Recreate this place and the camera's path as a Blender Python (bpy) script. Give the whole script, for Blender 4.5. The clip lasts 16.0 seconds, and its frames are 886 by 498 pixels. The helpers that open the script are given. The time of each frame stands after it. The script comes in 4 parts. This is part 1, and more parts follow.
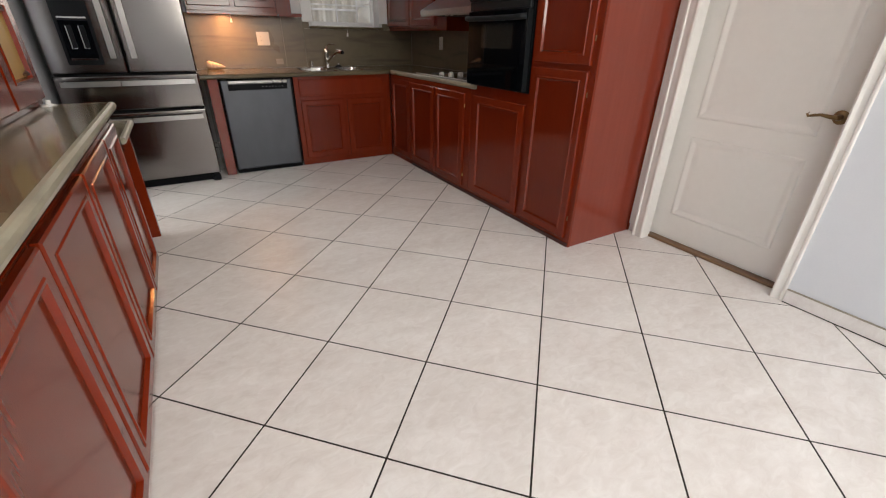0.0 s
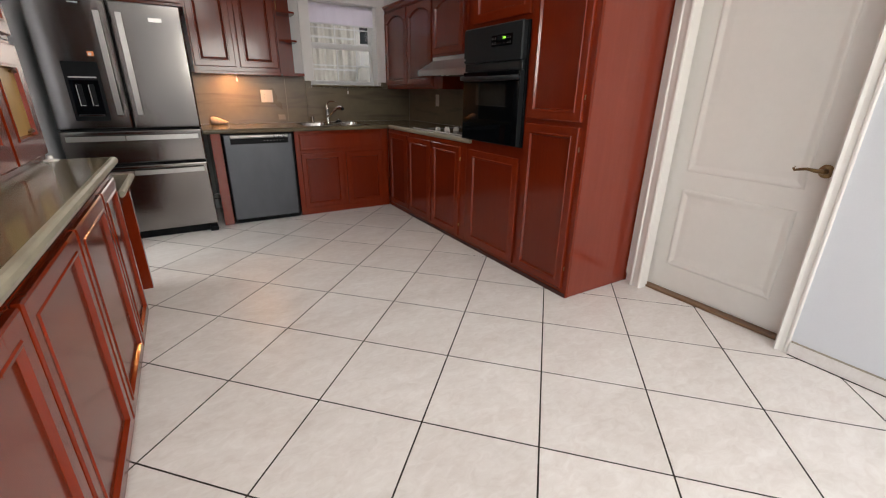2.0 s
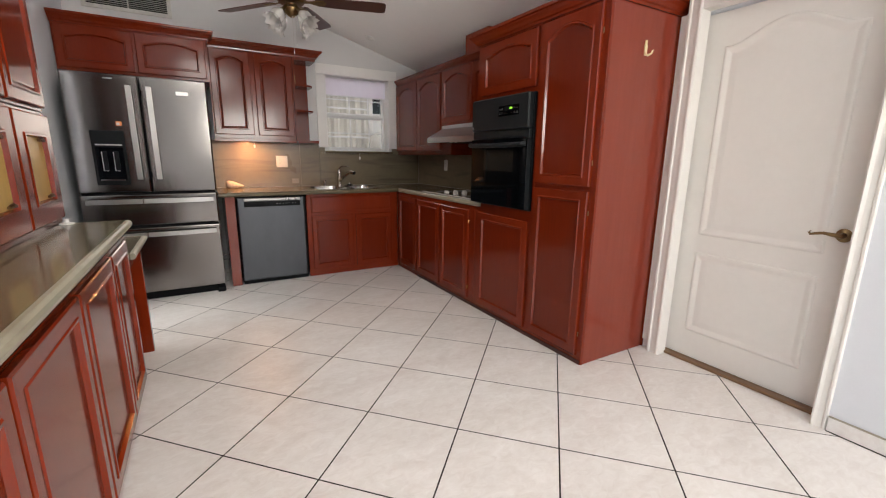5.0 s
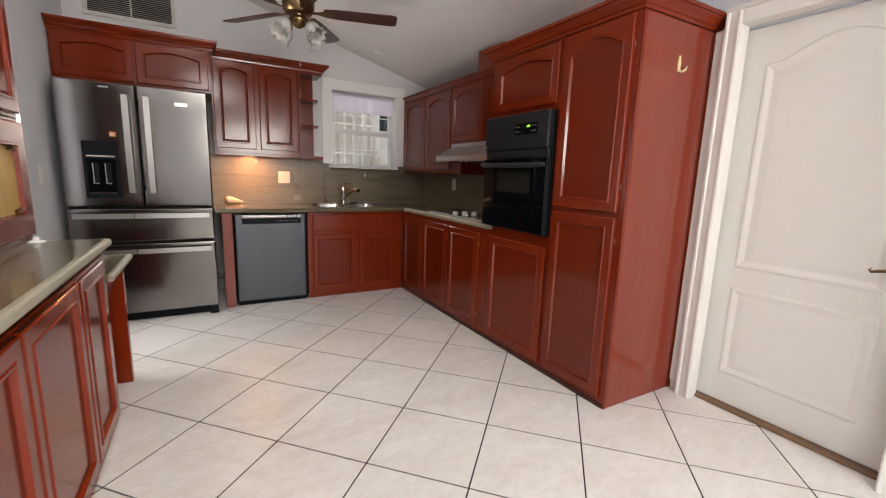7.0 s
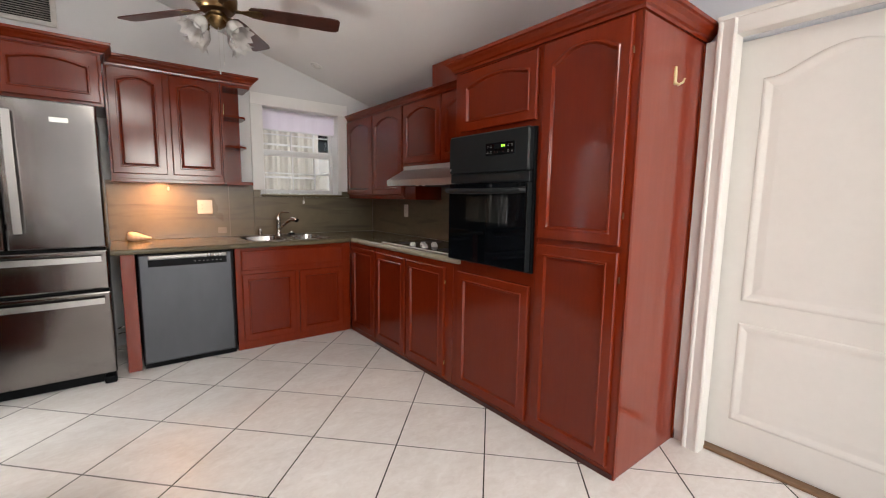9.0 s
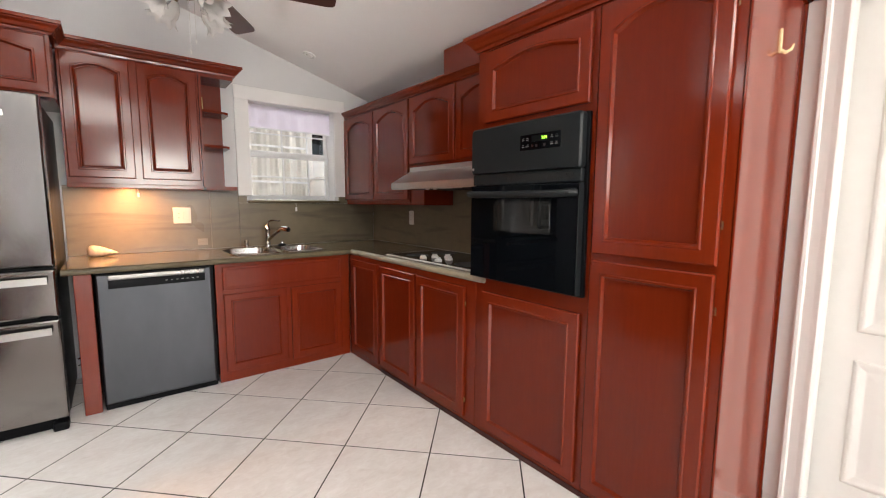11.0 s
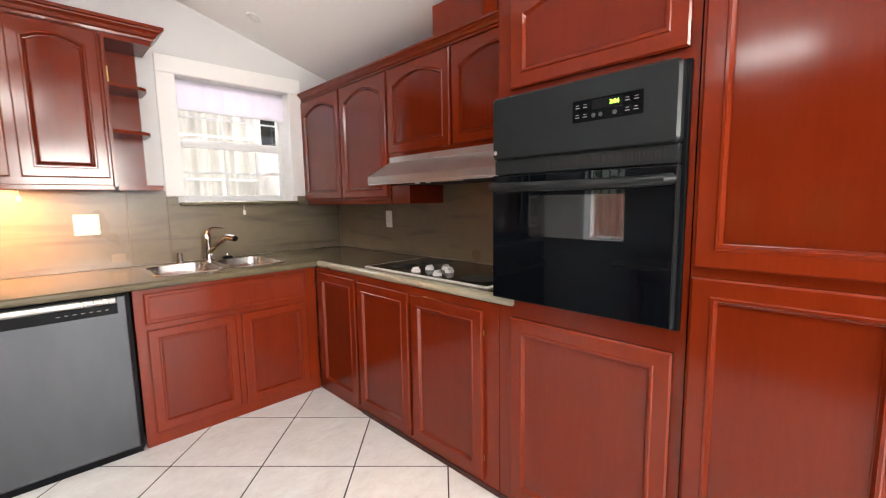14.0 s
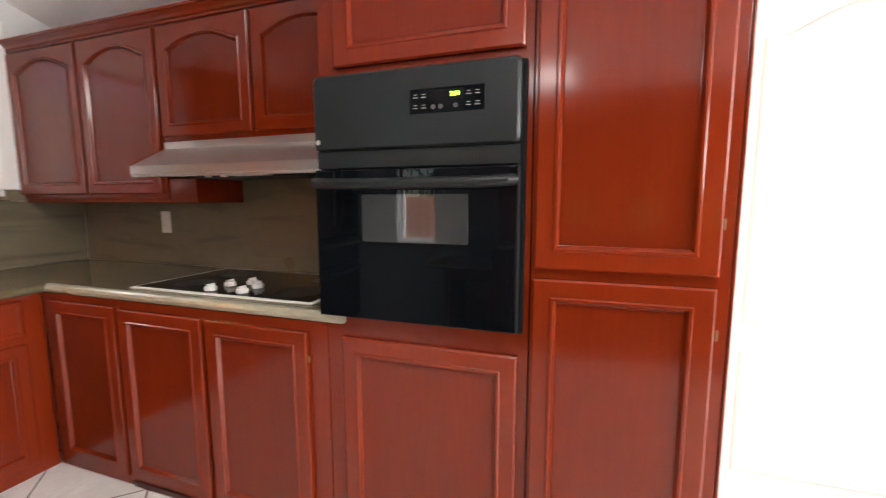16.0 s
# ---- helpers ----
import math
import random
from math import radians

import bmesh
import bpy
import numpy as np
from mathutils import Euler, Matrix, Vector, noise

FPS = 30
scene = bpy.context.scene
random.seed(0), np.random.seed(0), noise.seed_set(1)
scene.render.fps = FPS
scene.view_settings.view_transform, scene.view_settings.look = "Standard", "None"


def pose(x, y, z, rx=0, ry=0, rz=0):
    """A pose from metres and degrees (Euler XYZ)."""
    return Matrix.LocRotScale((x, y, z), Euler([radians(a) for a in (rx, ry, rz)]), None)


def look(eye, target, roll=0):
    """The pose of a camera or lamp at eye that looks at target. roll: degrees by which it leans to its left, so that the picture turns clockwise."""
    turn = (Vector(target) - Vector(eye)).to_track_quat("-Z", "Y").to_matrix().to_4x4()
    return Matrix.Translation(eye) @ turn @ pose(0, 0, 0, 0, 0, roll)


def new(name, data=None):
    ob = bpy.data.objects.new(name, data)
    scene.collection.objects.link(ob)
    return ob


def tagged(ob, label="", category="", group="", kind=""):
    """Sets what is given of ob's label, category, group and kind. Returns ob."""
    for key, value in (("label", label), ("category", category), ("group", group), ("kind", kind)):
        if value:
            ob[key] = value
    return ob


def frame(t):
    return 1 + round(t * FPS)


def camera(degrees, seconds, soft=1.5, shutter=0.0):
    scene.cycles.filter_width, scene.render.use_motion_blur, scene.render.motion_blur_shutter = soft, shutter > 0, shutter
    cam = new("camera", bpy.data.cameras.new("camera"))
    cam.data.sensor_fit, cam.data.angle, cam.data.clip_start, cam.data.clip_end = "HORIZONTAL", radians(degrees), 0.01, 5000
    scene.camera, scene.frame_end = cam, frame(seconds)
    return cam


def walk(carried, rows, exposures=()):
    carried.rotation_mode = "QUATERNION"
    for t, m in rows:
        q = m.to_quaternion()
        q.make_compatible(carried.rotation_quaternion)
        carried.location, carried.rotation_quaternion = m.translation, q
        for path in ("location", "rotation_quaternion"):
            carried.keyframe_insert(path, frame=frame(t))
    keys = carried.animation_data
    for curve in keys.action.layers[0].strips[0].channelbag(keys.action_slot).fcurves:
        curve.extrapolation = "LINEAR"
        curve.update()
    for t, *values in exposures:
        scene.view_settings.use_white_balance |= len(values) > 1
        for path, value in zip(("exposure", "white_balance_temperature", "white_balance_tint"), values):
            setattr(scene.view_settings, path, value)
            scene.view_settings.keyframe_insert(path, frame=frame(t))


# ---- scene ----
cam = camera(93.7, 16.0, soft=1.1, shutter=0.5)
PATH = [
    (0, (-1.985, -4.529, 1.246), (-1.074, -2.998, 0.336), 0.8),
    (0.5, (-1.977, -4.524, 1.249), (-1.049, -2.974, 0.391), 1.0),
    (1, (-1.972, -4.521, 1.253), (-1.031, -2.952, 0.444), 1.0),
    (1.5, (-1.969, -4.516, 1.259), (-1.014, -2.928, 0.506), 0.8),
    (2, (-1.969, -4.508, 1.262), (-1.001, -2.905, 0.559), 0.8),
    (2.5, (-1.963, -4.504, 1.268), (-0.985, -2.884, 0.62), 0.7),
    (3, (-1.963, -4.501, 1.269), (-0.976, -2.867, 0.672), 0.6),
    (3.5, (-1.959, -4.496, 1.27), (-0.97, -2.846, 0.725), 0.5),
    (4, (-1.961, -4.493, 1.271), (-0.965, -2.831, 0.774), 0.4),
    (6.5, (-1.931, -4.323, 1.27), (-0.984, -2.601, 0.899), 1.4),
    (7, (-1.887, -4.239, 1.274), (-0.912, -2.527, 0.929), 1.9),
    (7.5, (-1.841, -4.126, 1.285), (-0.817, -2.436, 0.974), 2.2),
    (8, (-1.807, -4.02, 1.292), (-0.725, -2.362, 1.01), 2.0),
    (8.5, (-1.773, -3.886, 1.303), (-0.614, -2.277, 1.045), 1.4),
    (9, (-1.761, -3.75, 1.317), (-0.543, -2.182, 1.074), 0.8),
    (9.5, (-1.728, -3.613, 1.322), (-0.476, -2.07, 1.09), 0.5),
    (10, (-1.69, -3.502, 1.318), (-0.439, -1.957, 1.095), 0.5),
    (10.2, (-1.67, -3.458, 1.315), (-0.428, -1.905, 1.098), 0.5),
    (12.5, (-1.44, -2.951, 1.329), (-0.199, -1.399, 1.1), 0.1),
    (13, (-1.423, -2.837, 1.325), (-0.135, -1.324, 1.098), -0.5),
    (13.5, (-1.392, -2.742, 1.318), (-0.06, -1.269, 1.082), -1.2),
    (14, (-1.363, -2.656, 1.318), (0.029, -1.239, 1.085), -1.0),
    (14.5, (-1.326, -2.564, 1.321), (0.167, -1.257, 1.073), -1.5),
    (15, (-1.283, -2.491, 1.326), (0.364, -1.38, 1.093), -0.9),
    (15.5, (-1.251, -2.45, 1.315), (0.532, -1.572, 1.089), -0.4),
    (16, (-1.224, -2.454, 1.312), (0.655, -1.809, 1.077), -0.1),
]
walk(cam, [(t, look(eye, target, roll)) for t, eye, target, roll in PATH],
     exposures=[(0, 0.9), (4, 1.12), (7, 1.33), (9, 1.46), (10, 1.62), (12.5, 2.22), (14, 2.54), (15, 2.74), (15.5, 2.68), (16, 2.5)])

# ---- light ----
world = bpy.data.worlds.new("sky")
scene.world = world
world.use_nodes = True
wn = world.node_tree.nodes
sky = wn.new("ShaderNodeTexSky")
sky.sky_type, sky.sun_disc = "NISHITA", False
sky.sun_elevation, sky.sun_rotation = radians(50), radians(149)
wn["Background"].inputs["Strength"].default_value = 0.15
world.node_tree.links.new(sky.outputs[0], wn["Background"].inputs["Color"])


def lamp(name, kind, m, energy, colour, **more):
    data = bpy.data.lights.new(name, kind)
    data.energy, data.color = energy, colour
    for key in more:
        if key == "size":
            data.size = more[key]
        elif key == "size_y":
            data.shape, data.size_y = "RECTANGLE", more[key]
        elif key == "angle":
            data.angle = more[key]
        elif key == "soft":
            data.shadow_soft_size = more[key]
        elif key == "spot":
            data.spot_size, data.spot_blend = more[key], 0.6
    ob = new(name, data)
    ob.matrix_world = m
    return ob


lamp("sun", "SUN", look((6, -10, 14), (0, 0, 0)), 5.0, (1, 0.95, 0.88), angle=radians(0.5))
# daylight at the west and sink windows, plus added fill from unseen openings
lamp("south_fill", "AREA", look((-0.7, -7.95, 1.94), (-0.8, -2.0, 1.9)), 40, (1.0, 0.955, 0.885), size=1.6, size_y=1.0)
lamp("side_fill", "AREA", look((-2.93, -5.9, 1.25), (0, -5.0, 1.6)), 2, (1.0, 0.98, 0.94), size=1.7, size_y=1.8)
lamp("garden_daylight", "AREA", look((-3.5, -0.78, 2.75), (-1.7, -0.95, 0.2)), 70, (1.0, 0.98, 0.95), size=1.2, size_y=0.8)
lamp("rear_overhead_fill", "AREA", look((-1.6, -5.8, 3.2), (-1.5, -4.3, 0)), 27, (1.0, 0.96, 0.895), size=0.95, size_y=1.5)
lamp("overhead_fill", "AREA", look((-1.6, -2.7, 3.2), (-1.35, -2.0, 0)), 9, (1.0, 0.96, 0.895), size=0.95, size_y=1.6)
lamp("ceiling_bounce_fill", "AREA", look((-3.65, -0.785, 0.35), (-2.2, -0.8, 2.9)), 110, (1.0, 0.98, 0.93), size=1.0, size_y=0.8)
lamp("clerestory_daylight", "AREA", look((-2.95, -2.05, 2.44), (0, -1.75, 1.5)), 0.8, (1.0, 0.97, 0.92), size=0.5, size_y=0.12)
lamp("porch_daylight", "AREA", look((-0.19, 1.5, 2.75), (-0.19, 1.3, 0)), 1.1, (1.0, 0.98, 0.95), size=1.8, size_y=0.9)
lamp("shade_backlight", "AREA", look((-0.19, 1.62, 2.36), (-0.19, 0.8, 2.05)), 1.9, (0.98, 0.97, 1.0), size=1.2, size_y=0.25)
# warm puck light under the upper cabinet
lamp("puck_glow", "AREA", look((-1.47, 0.475, 1.416), (-1.475, 0.5, 0.9)), 5.6, (1.0, 0.43, 0.13), size=0.08)


# ---- materials ----
def material(name, base, rough=0.5, metal=0.0, coat=0.0, bump=0.0, scale=20.0, stretch=(1, 1, 1), dark=None, mix=0.35, spread=0.0,
             fine=0.0, coat_rough=0.08, spec=0.5):
    """A surface with two scales of variation, relief and, for pieces, a shade of its own."""
    m = bpy.data.materials.new(name)
    m.use_nodes = True
    n, l = m.node_tree.nodes, m.node_tree.links
    b = n["Principled BSDF"]
    b.inputs["Metallic"].default_value = metal
    b.inputs["Roughness"].default_value = rough
    b.inputs["Coat Weight"].default_value = coat
    b.inputs["Coat Roughness"].default_value = coat_rough
    b.inputs["Specular IOR Level"].default_value = spec
    dark = dark or tuple(c * 0.7 for c in base)
    geo = n.new("ShaderNodeNewGeometry")
    mp = n.new("ShaderNodeMapping")
    mp.inputs["Scale"].default_value = stretch
    l.new(geo.outputs["Position"], mp.inputs["Vector"])
    big, small = n.new("ShaderNodeTexNoise"), n.new("ShaderNodeTexNoise")
    big.inputs["Scale"].default_value, small.inputs["Scale"].default_value = scale * 0.12, scale
    big.inputs["Detail"].default_value, small.inputs["Detail"].default_value = 3, 6
    for t in (big, small):
        l.new(mp.outputs[0], t.inputs["Vector"])
    add = n.new("ShaderNodeMath")
    add.operation = "ADD"
    half = n.new("ShaderNodeMath")
    half.operation = "MULTIPLY"
    half.inputs[1].default_value = 0.5
    l.new(big.outputs[0], add.inputs[0])
    l.new(small.outputs[0], add.inputs[1])
    l.new(add.outputs[0], half.inputs[0])
    ramp = n.new("ShaderNodeValToRGB")
    ramp.color_ramp.elements[0].position, ramp.color_ramp.elements[1].position = 0.5 - mix / 2, 0.5 + mix / 2
    ramp.color_ramp.elements[0].color, ramp.color_ramp.elements[1].color = (*dark, 1), (*base, 1)
    l.new(half.outputs[0], ramp.inputs[0])
    colour = ramp.outputs[0]
    if spread:
        info, hsv, mul = n.new("ShaderNodeObjectInfo"), n.new("ShaderNodeHueSaturation"), n.new("ShaderNodeMapRange")
        mul.inputs["To Min"].default_value, mul.inputs["To Max"].default_value = 1 - spread, 1 + spread
        l.new(info.outputs["Random"], mul.inputs["Value"])
        l.new(mul.outputs[0], hsv.inputs["Value"])
        l.new(colour, hsv.inputs["Color"])
        colour = hsv.outputs[0]
    l.new(colour, b.inputs["Base Color"])
    rr = n.new("ShaderNodeMapRange")
    rr.inputs["To Min"].default_value, rr.inputs["To Max"].default_value = max(0.02, rough * 0.75), min(1, rough * 1.25)
    l.new(big.outputs[0], rr.inputs["Value"])
    l.new(rr.outputs[0], b.inputs["Roughness"])
    if bump:
        bp = n.new("ShaderNodeBump")
        bp.inputs["Strength"].default_value, bp.inputs["Distance"].default_value = bump, 0.002
        l.new(small.outputs[0], bp.inputs["Height"])
        l.new(bp.outputs[0], b.inputs["Normal"])
    return m


def glow(name, colour, strength):
    m = bpy.data.materials.new(name)
    m.use_nodes = True
    b = m.node_tree.nodes["Principled BSDF"]
    b.inputs["Base Color"].default_value = (*colour, 1)
    b.inputs["Emission Color"].default_value = (*colour, 1)
    b.inputs["Emission Strength"].default_value = strength
    return m


def glass(name, tint=(1, 1, 1), rough=0.0):
    m = bpy.data.materials.new(name)
    m.use_nodes = True
    b = m.node_tree.nodes["Principled BSDF"]
    b.inputs["Base Color"].default_value = (*tint, 1)
    b.inputs["Roughness"].default_value = rough
    b.inputs["Transmission Weight"].default_value = 1
    b.inputs["IOR"].default_value = 1.45
    return m


def stone(name, light, mid, dark, rough, coat):
    """Polished stone with long drifting veins along x and y and darker specks."""
    m = material(name, light, rough, 0, coat, 0.02, 14, (1, 1, 1), mid, 0.3)
    n, l = m.node_tree.nodes, m.node_tree.links
    b = n["Principled BSDF"]
    old = b.inputs["Base Color"].links[0].from_socket
    geo, mp = n.new("ShaderNodeNewGeometry"), n.new("ShaderNodeMapping")
    mp.inputs["Scale"].default_value, mp.inputs["Rotation"].default_value = (0.7, 0.9, 6.0), (0.05, 0.09, 0.2)
    vein, ramp, mixer = n.new("ShaderNodeTexNoise"), n.new("ShaderNodeValToRGB"), n.new("ShaderNodeMix")
    vein.inputs["Scale"].default_value, vein.inputs["Detail"].default_value, vein.inputs["Distortion"].default_value = 2.2, 5, 0.6
    l.new(geo.outputs["Position"], mp.inputs[0])
    l.new(mp.outputs[0], vein.inputs["Vector"])
    ramp.color_ramp.elements[0].position, ramp.color_ramp.elements[1].position = 0.3, 0.47
    ramp.color_ramp.elements[0].color, ramp.color_ramp.elements[1].color = (0.7, 0.7, 0.7, 1), (0, 0, 0, 1)
    mixer.data_type = "RGBA"
    l.new(vein.outputs[0], ramp.inputs[0])
    l.new(ramp.outputs[0], mixer.inputs["Factor"])
    l.new(old, mixer.inputs["A"])
    mixer.inputs["B"].default_value = (*dark, 1)
    l.new(mixer.outputs["Result"], b.inputs["Base Color"])
    return m


WOOD = material("cherry_lacquer", (0.195, 0.0215, 0.0046), 0.14, 0, 0.0, 0.045, 60, (1.4, 1.4, 0.12), (0.145, 0.015, 0.0033), 0.6, 0.05, spec=0.38)
WOOD_PANEL = material("cherry_dim_panel", (0.165, 0.0175, 0.0038), 0.13, 0, 0.0, 0.03, 55, (1.4, 1.4, 0.13), (0.123, 0.0125, 0.0028), 0.6, 0.05, spec=0.38)
WOOD_END = material("cherry_veneer", (0.23, 0.040, 0.021), 0.13, 0, 0.0, 0.02, 30, (1.2, 1.2, 0.12), (0.185, 0.029, 0.015), 0.5, spec=0.55)
WOOD_SHADE = material("cherry_shadow_gap", (0.06, 0.012, 0.008), 0.6, 0, 0, 0.05, 40)
TILE = material("cream_porcelain", (0.785, 0.76, 0.735), 0.34, 0, 0.0, 0.01, 16, (1, 1.7, 1), (0.64, 0.595, 0.56), 0.3, 0.025, spec=0.42)
for node in TILE.node_tree.nodes:
    if node.type == "TEX_NOISE":
        node.inputs["Distortion"].default_value, node.inputs["Roughness"].default_value = 1.1, 0.62
GROUT = material("brown_grout", (0.018, 0.012, 0.009), 0.95, 0, 0, 0.3, 60)
STONE = stone("olive_quartzite", (0.155, 0.127, 0.076), (0.118, 0.097, 0.06), (0.055, 0.046, 0.033), 0.15, 0.0)
SPLASH = stone("honed_quartzite_splash", (0.182, 0.15, 0.098), (0.15, 0.125, 0.083), (0.085, 0.07, 0.048), 0.3, 0.0)
STONE_EDGE = stone("pale_stone_edge", (0.36, 0.335, 0.25), (0.28, 0.26, 0.19), (0.12, 0.11, 0.085), 0.3, 0.1)
PAINT = material("pale_blue_wall_paint", (0.68, 0.70, 0.735), 0.7, 0, 0, 0.12, 120, dark=(0.65, 0.67, 0.71), mix=0.5)
CEIL = material("white_ceiling_paint", (0.87, 0.855, 0.84), 0.8, 0, 0, 0.15, 90, dark=(0.84, 0.825, 0.81), mix=0.5)
WALL_N = material("off_white_wall_paint", (0.69, 0.685, 0.685), 0.7, 0, 0, 0.12, 120, dark=(0.66, 0.655, 0.655), mix=0.5)
CASING = material("bright_white_paint", (0.86, 0.85, 0.835), 0.4, 0, 0, 0.03, 30, dark=(0.83, 0.82, 0.805), mix=0.5)
CAULK = material("grey_caulk", (0.36, 0.32, 0.25), 0.5, 0, 0, 0.1, 60)
TRIM = material("white_gloss_trim", (0.78, 0.757, 0.715), 0.35, 0, 0, 0.03, 30, dark=(0.74, 0.717, 0.675), mix=0.5)
VINYL = material("white_vinyl", (0.8, 0.8, 0.8), 0.35, 0, 0, 0.0, 30, dark=(0.76, 0.76, 0.76))
STEEL = material("dark_brushed_stainless", (0.235, 0.22, 0.21), 0.15, 1, 0, 0.0, 60, (4, 1, 0.03), (0.2, 0.187, 0.18), 0.9)
STEEL_L = material("bright_brushed_stainless", (0.40, 0.385, 0.365), 0.24, 1, 0, 0.0, 60, (4, 1, 0.05), (0.47, 0.455, 0.435), 0.8)
SLATE = material("slate_grey_steel", (0.092, 0.097, 0.106), 0.32, 0.88, 0, 0.0, 14, (1, 1, 0.4), (0.07, 0.075, 0.084), 0.6)
BARM = material("satin_steel", (0.40, 0.387, 0.375), 0.3, 0.95, 0, 0.0, 60, (4, 1, 0.05), (0.35, 0.34, 0.33), 0.8)
HOOD = material("pale_brushed_steel", (0.64, 0.62, 0.60), 0.32, 0.95, 0, 0.0, 60, (1, 4, 1), (0.56, 0.545, 0.53), 0.8)
CHROME = material("chrome", (0.72, 0.72, 0.72), 0.08, 1, 0, 0, 20, dark=(0.68, 0.68, 0.68))
BLACK = material("black_plastic", (0.006, 0.0065, 0.008), 0.45, 0, 0, 0.02, 60, spec=0.1)
BLACKG = material("black_glass", (0.003, 0.0035, 0.005), 0.03, 0, 0, 0, 20, dark=(0.002, 0.003, 0.004), spec=0.14)
CHAR = material("charcoal_enamel", (0.015, 0.0175, 0.019), 0.34, 0, 0.0, 0.01, 40, dark=(0.012, 0.0145, 0.016), spec=0.24)
GREYW = material("dark_oven_window", (0.016, 0.017, 0.016), 0.05, 0, 0, 0, 10, dark=(0.013, 0.014, 0.014), spec=0.8)
WHITE = material("white_plastic", (0.78, 0.77, 0.74), 0.35, 0, 0, 0, 30, dark=(0.74, 0.73, 0.70))
BRASS = material("antique_brass", (0.30, 0.20, 0.09), 0.3, 1, 0, 0.05, 60, dark=(0.14, 0.09, 0.05), mix=0.5)
GOLD = material("polished_brass", (0.75, 0.52, 0.18), 0.2, 1, 0, 0, 30)
BLADE = material("walnut_fan_blade", (0.085, 0.026, 0.018), 0.35, 0, 0.2, 0.04, 40, (0.3, 3, 3), (0.05, 0.015, 0.011), 0.4)
FROST = material("frosted_glass_shade", (0.78, 0.76, 0.74), 0.25, 0, 0.3, 0.05, 30, dark=(0.7, 0.68, 0.66))
VENT = material("painted_steel_grille", (0.66, 0.64, 0.60), 0.5, 0, 0, 0.03, 30)
DARK = material("dark_void", (0.02, 0.018, 0.016), 0.9)
SHELL = material("conch_shell", (0.72, 0.50, 0.36), 0.4, 0, 0.1, 0.4, 60, dark=(0.80, 0.70, 0.58), mix=0.5)
CREAM = material("cream_plastic", (0.80, 0.66, 0.36), 0.4, 0, 0, 0.02, 30)
THRESH = material("oak_threshold", (0.23, 0.135, 0.07), 0.45, 0, 0.1, 0.1, 40, (4, 0.3, 1), (0.15, 0.08, 0.04))
CURTAIN = material("beige_curtain", (0.70, 0.67, 0.61), 0.9, 0, 0, 0.2, 150, dark=(0.64, 0.61, 0.55))
SHADE = material("lilac_white_shade", (0.86, 0.82, 0.88), 0.8, 0, 0, 0.1, 150, dark=(0.83, 0.79, 0.85))
sn, sl = SHADE.node_tree.nodes, SHADE.node_tree.links
see, both = sn.new("ShaderNodeBsdfTranslucent"), sn.new("ShaderNodeMixShader")
see.inputs["Color"].default_value, both.inputs[0].default_value = (0.86, 0.82, 0.88, 1), 0.65
sl.new(sn["Principled BSDF"].outputs[0], both.inputs[1])
sl.new(see.outputs[0], both.inputs[2])
sl.new(both.outputs[0], sn["Material Output"].inputs["Surface"])
AMBER = material("amber_glass_backing", (0.55, 0.36, 0.11), 0.45, 0, 0.2, 0.1, 30, (1, 1, 0.3), (0.45, 0.28, 0.08))
LED = glow("green_display", (0.35, 1.0, 0.05), 1.3)
KEY = material("dim_key_print", (0.30, 0.29, 0.28), 0.5)
LAMP = glow("warm_lamp", (1.0, 0.7, 0.4), 6.0)
PANE = glass("window_glass")
STUCCO = material("white_stucco", (0.7, 0.68, 0.65), 0.9, 0, 0, 0.4, 60)
FENCE = material("red_wood_fence", (0.28, 0.11, 0.07), 0.8, 0, 0, 0.3, 20, (1, 6, 0.2))
LEAF = material("garden_leaf", (0.06, 0.12, 0.03), 0.6, 0, 0, 0, 10, spread=0.2)
MARK = material("silver_badge", (0.7, 0.68, 0.66), 0.3, 0.6)
ORANGE = material("orange_sticker", (0.8, 0.22, 0.05), 0.5)

# ---- shape helpers ----
ORIGIN = {}
SIDES = {
    "E": Matrix(((0, 0, -1), (-1, 0, 0), (0, 1, 0))),  # cabinets on the east wall: u runs south, v up, w out into the room
    "N": Matrix(((1, 0, 0), (0, 0, -1), (0, 1, 0))),   # on the north wall: u runs east
    "W": Matrix(((0, 0, 1), (1, 0, 0), (0, 1, 0))),    # on the west wall: u runs north
    "P": Matrix.Identity(3),
}


def thing(name, at, label, category, group="", kind=""):
    ob = new(name)
    ob.empty_display_size = 0.1
    ob.location = at
    ORIGIN[ob.name] = Vector(at)
    return tagged(ob, label, category, group, kind)


def part(name, bm, mat, parent=None, label="", smooth=False):
    """Links a bmesh, drawn in world places, as one mesh under its thing or part."""
    org = ORIGIN.get(parent.name, Vector((0, 0, 0))) if parent else Vector((0, 0, 0))
    bmesh.ops.translate(bm, verts=bm.verts, vec=-org)
    bmesh.ops.recalc_face_normals(bm, faces=bm.faces)
    if smooth:
        for f in bm.faces:
            f.smooth = True
        for e in bm.edges:
            if len(e.link_faces) == 2 and e.calc_face_angle(0) > radians(40):
                e.smooth = False
    me = bpy.data.meshes.new(name)
    bm.to_mesh(me)
    bm.free()
    me.materials.append(mat)
    ob = new(name, me)
    if parent:
        ob.parent = parent
        ORIGIN[ob.name] = org
    if label:
        ob["label"] = label
    return ob


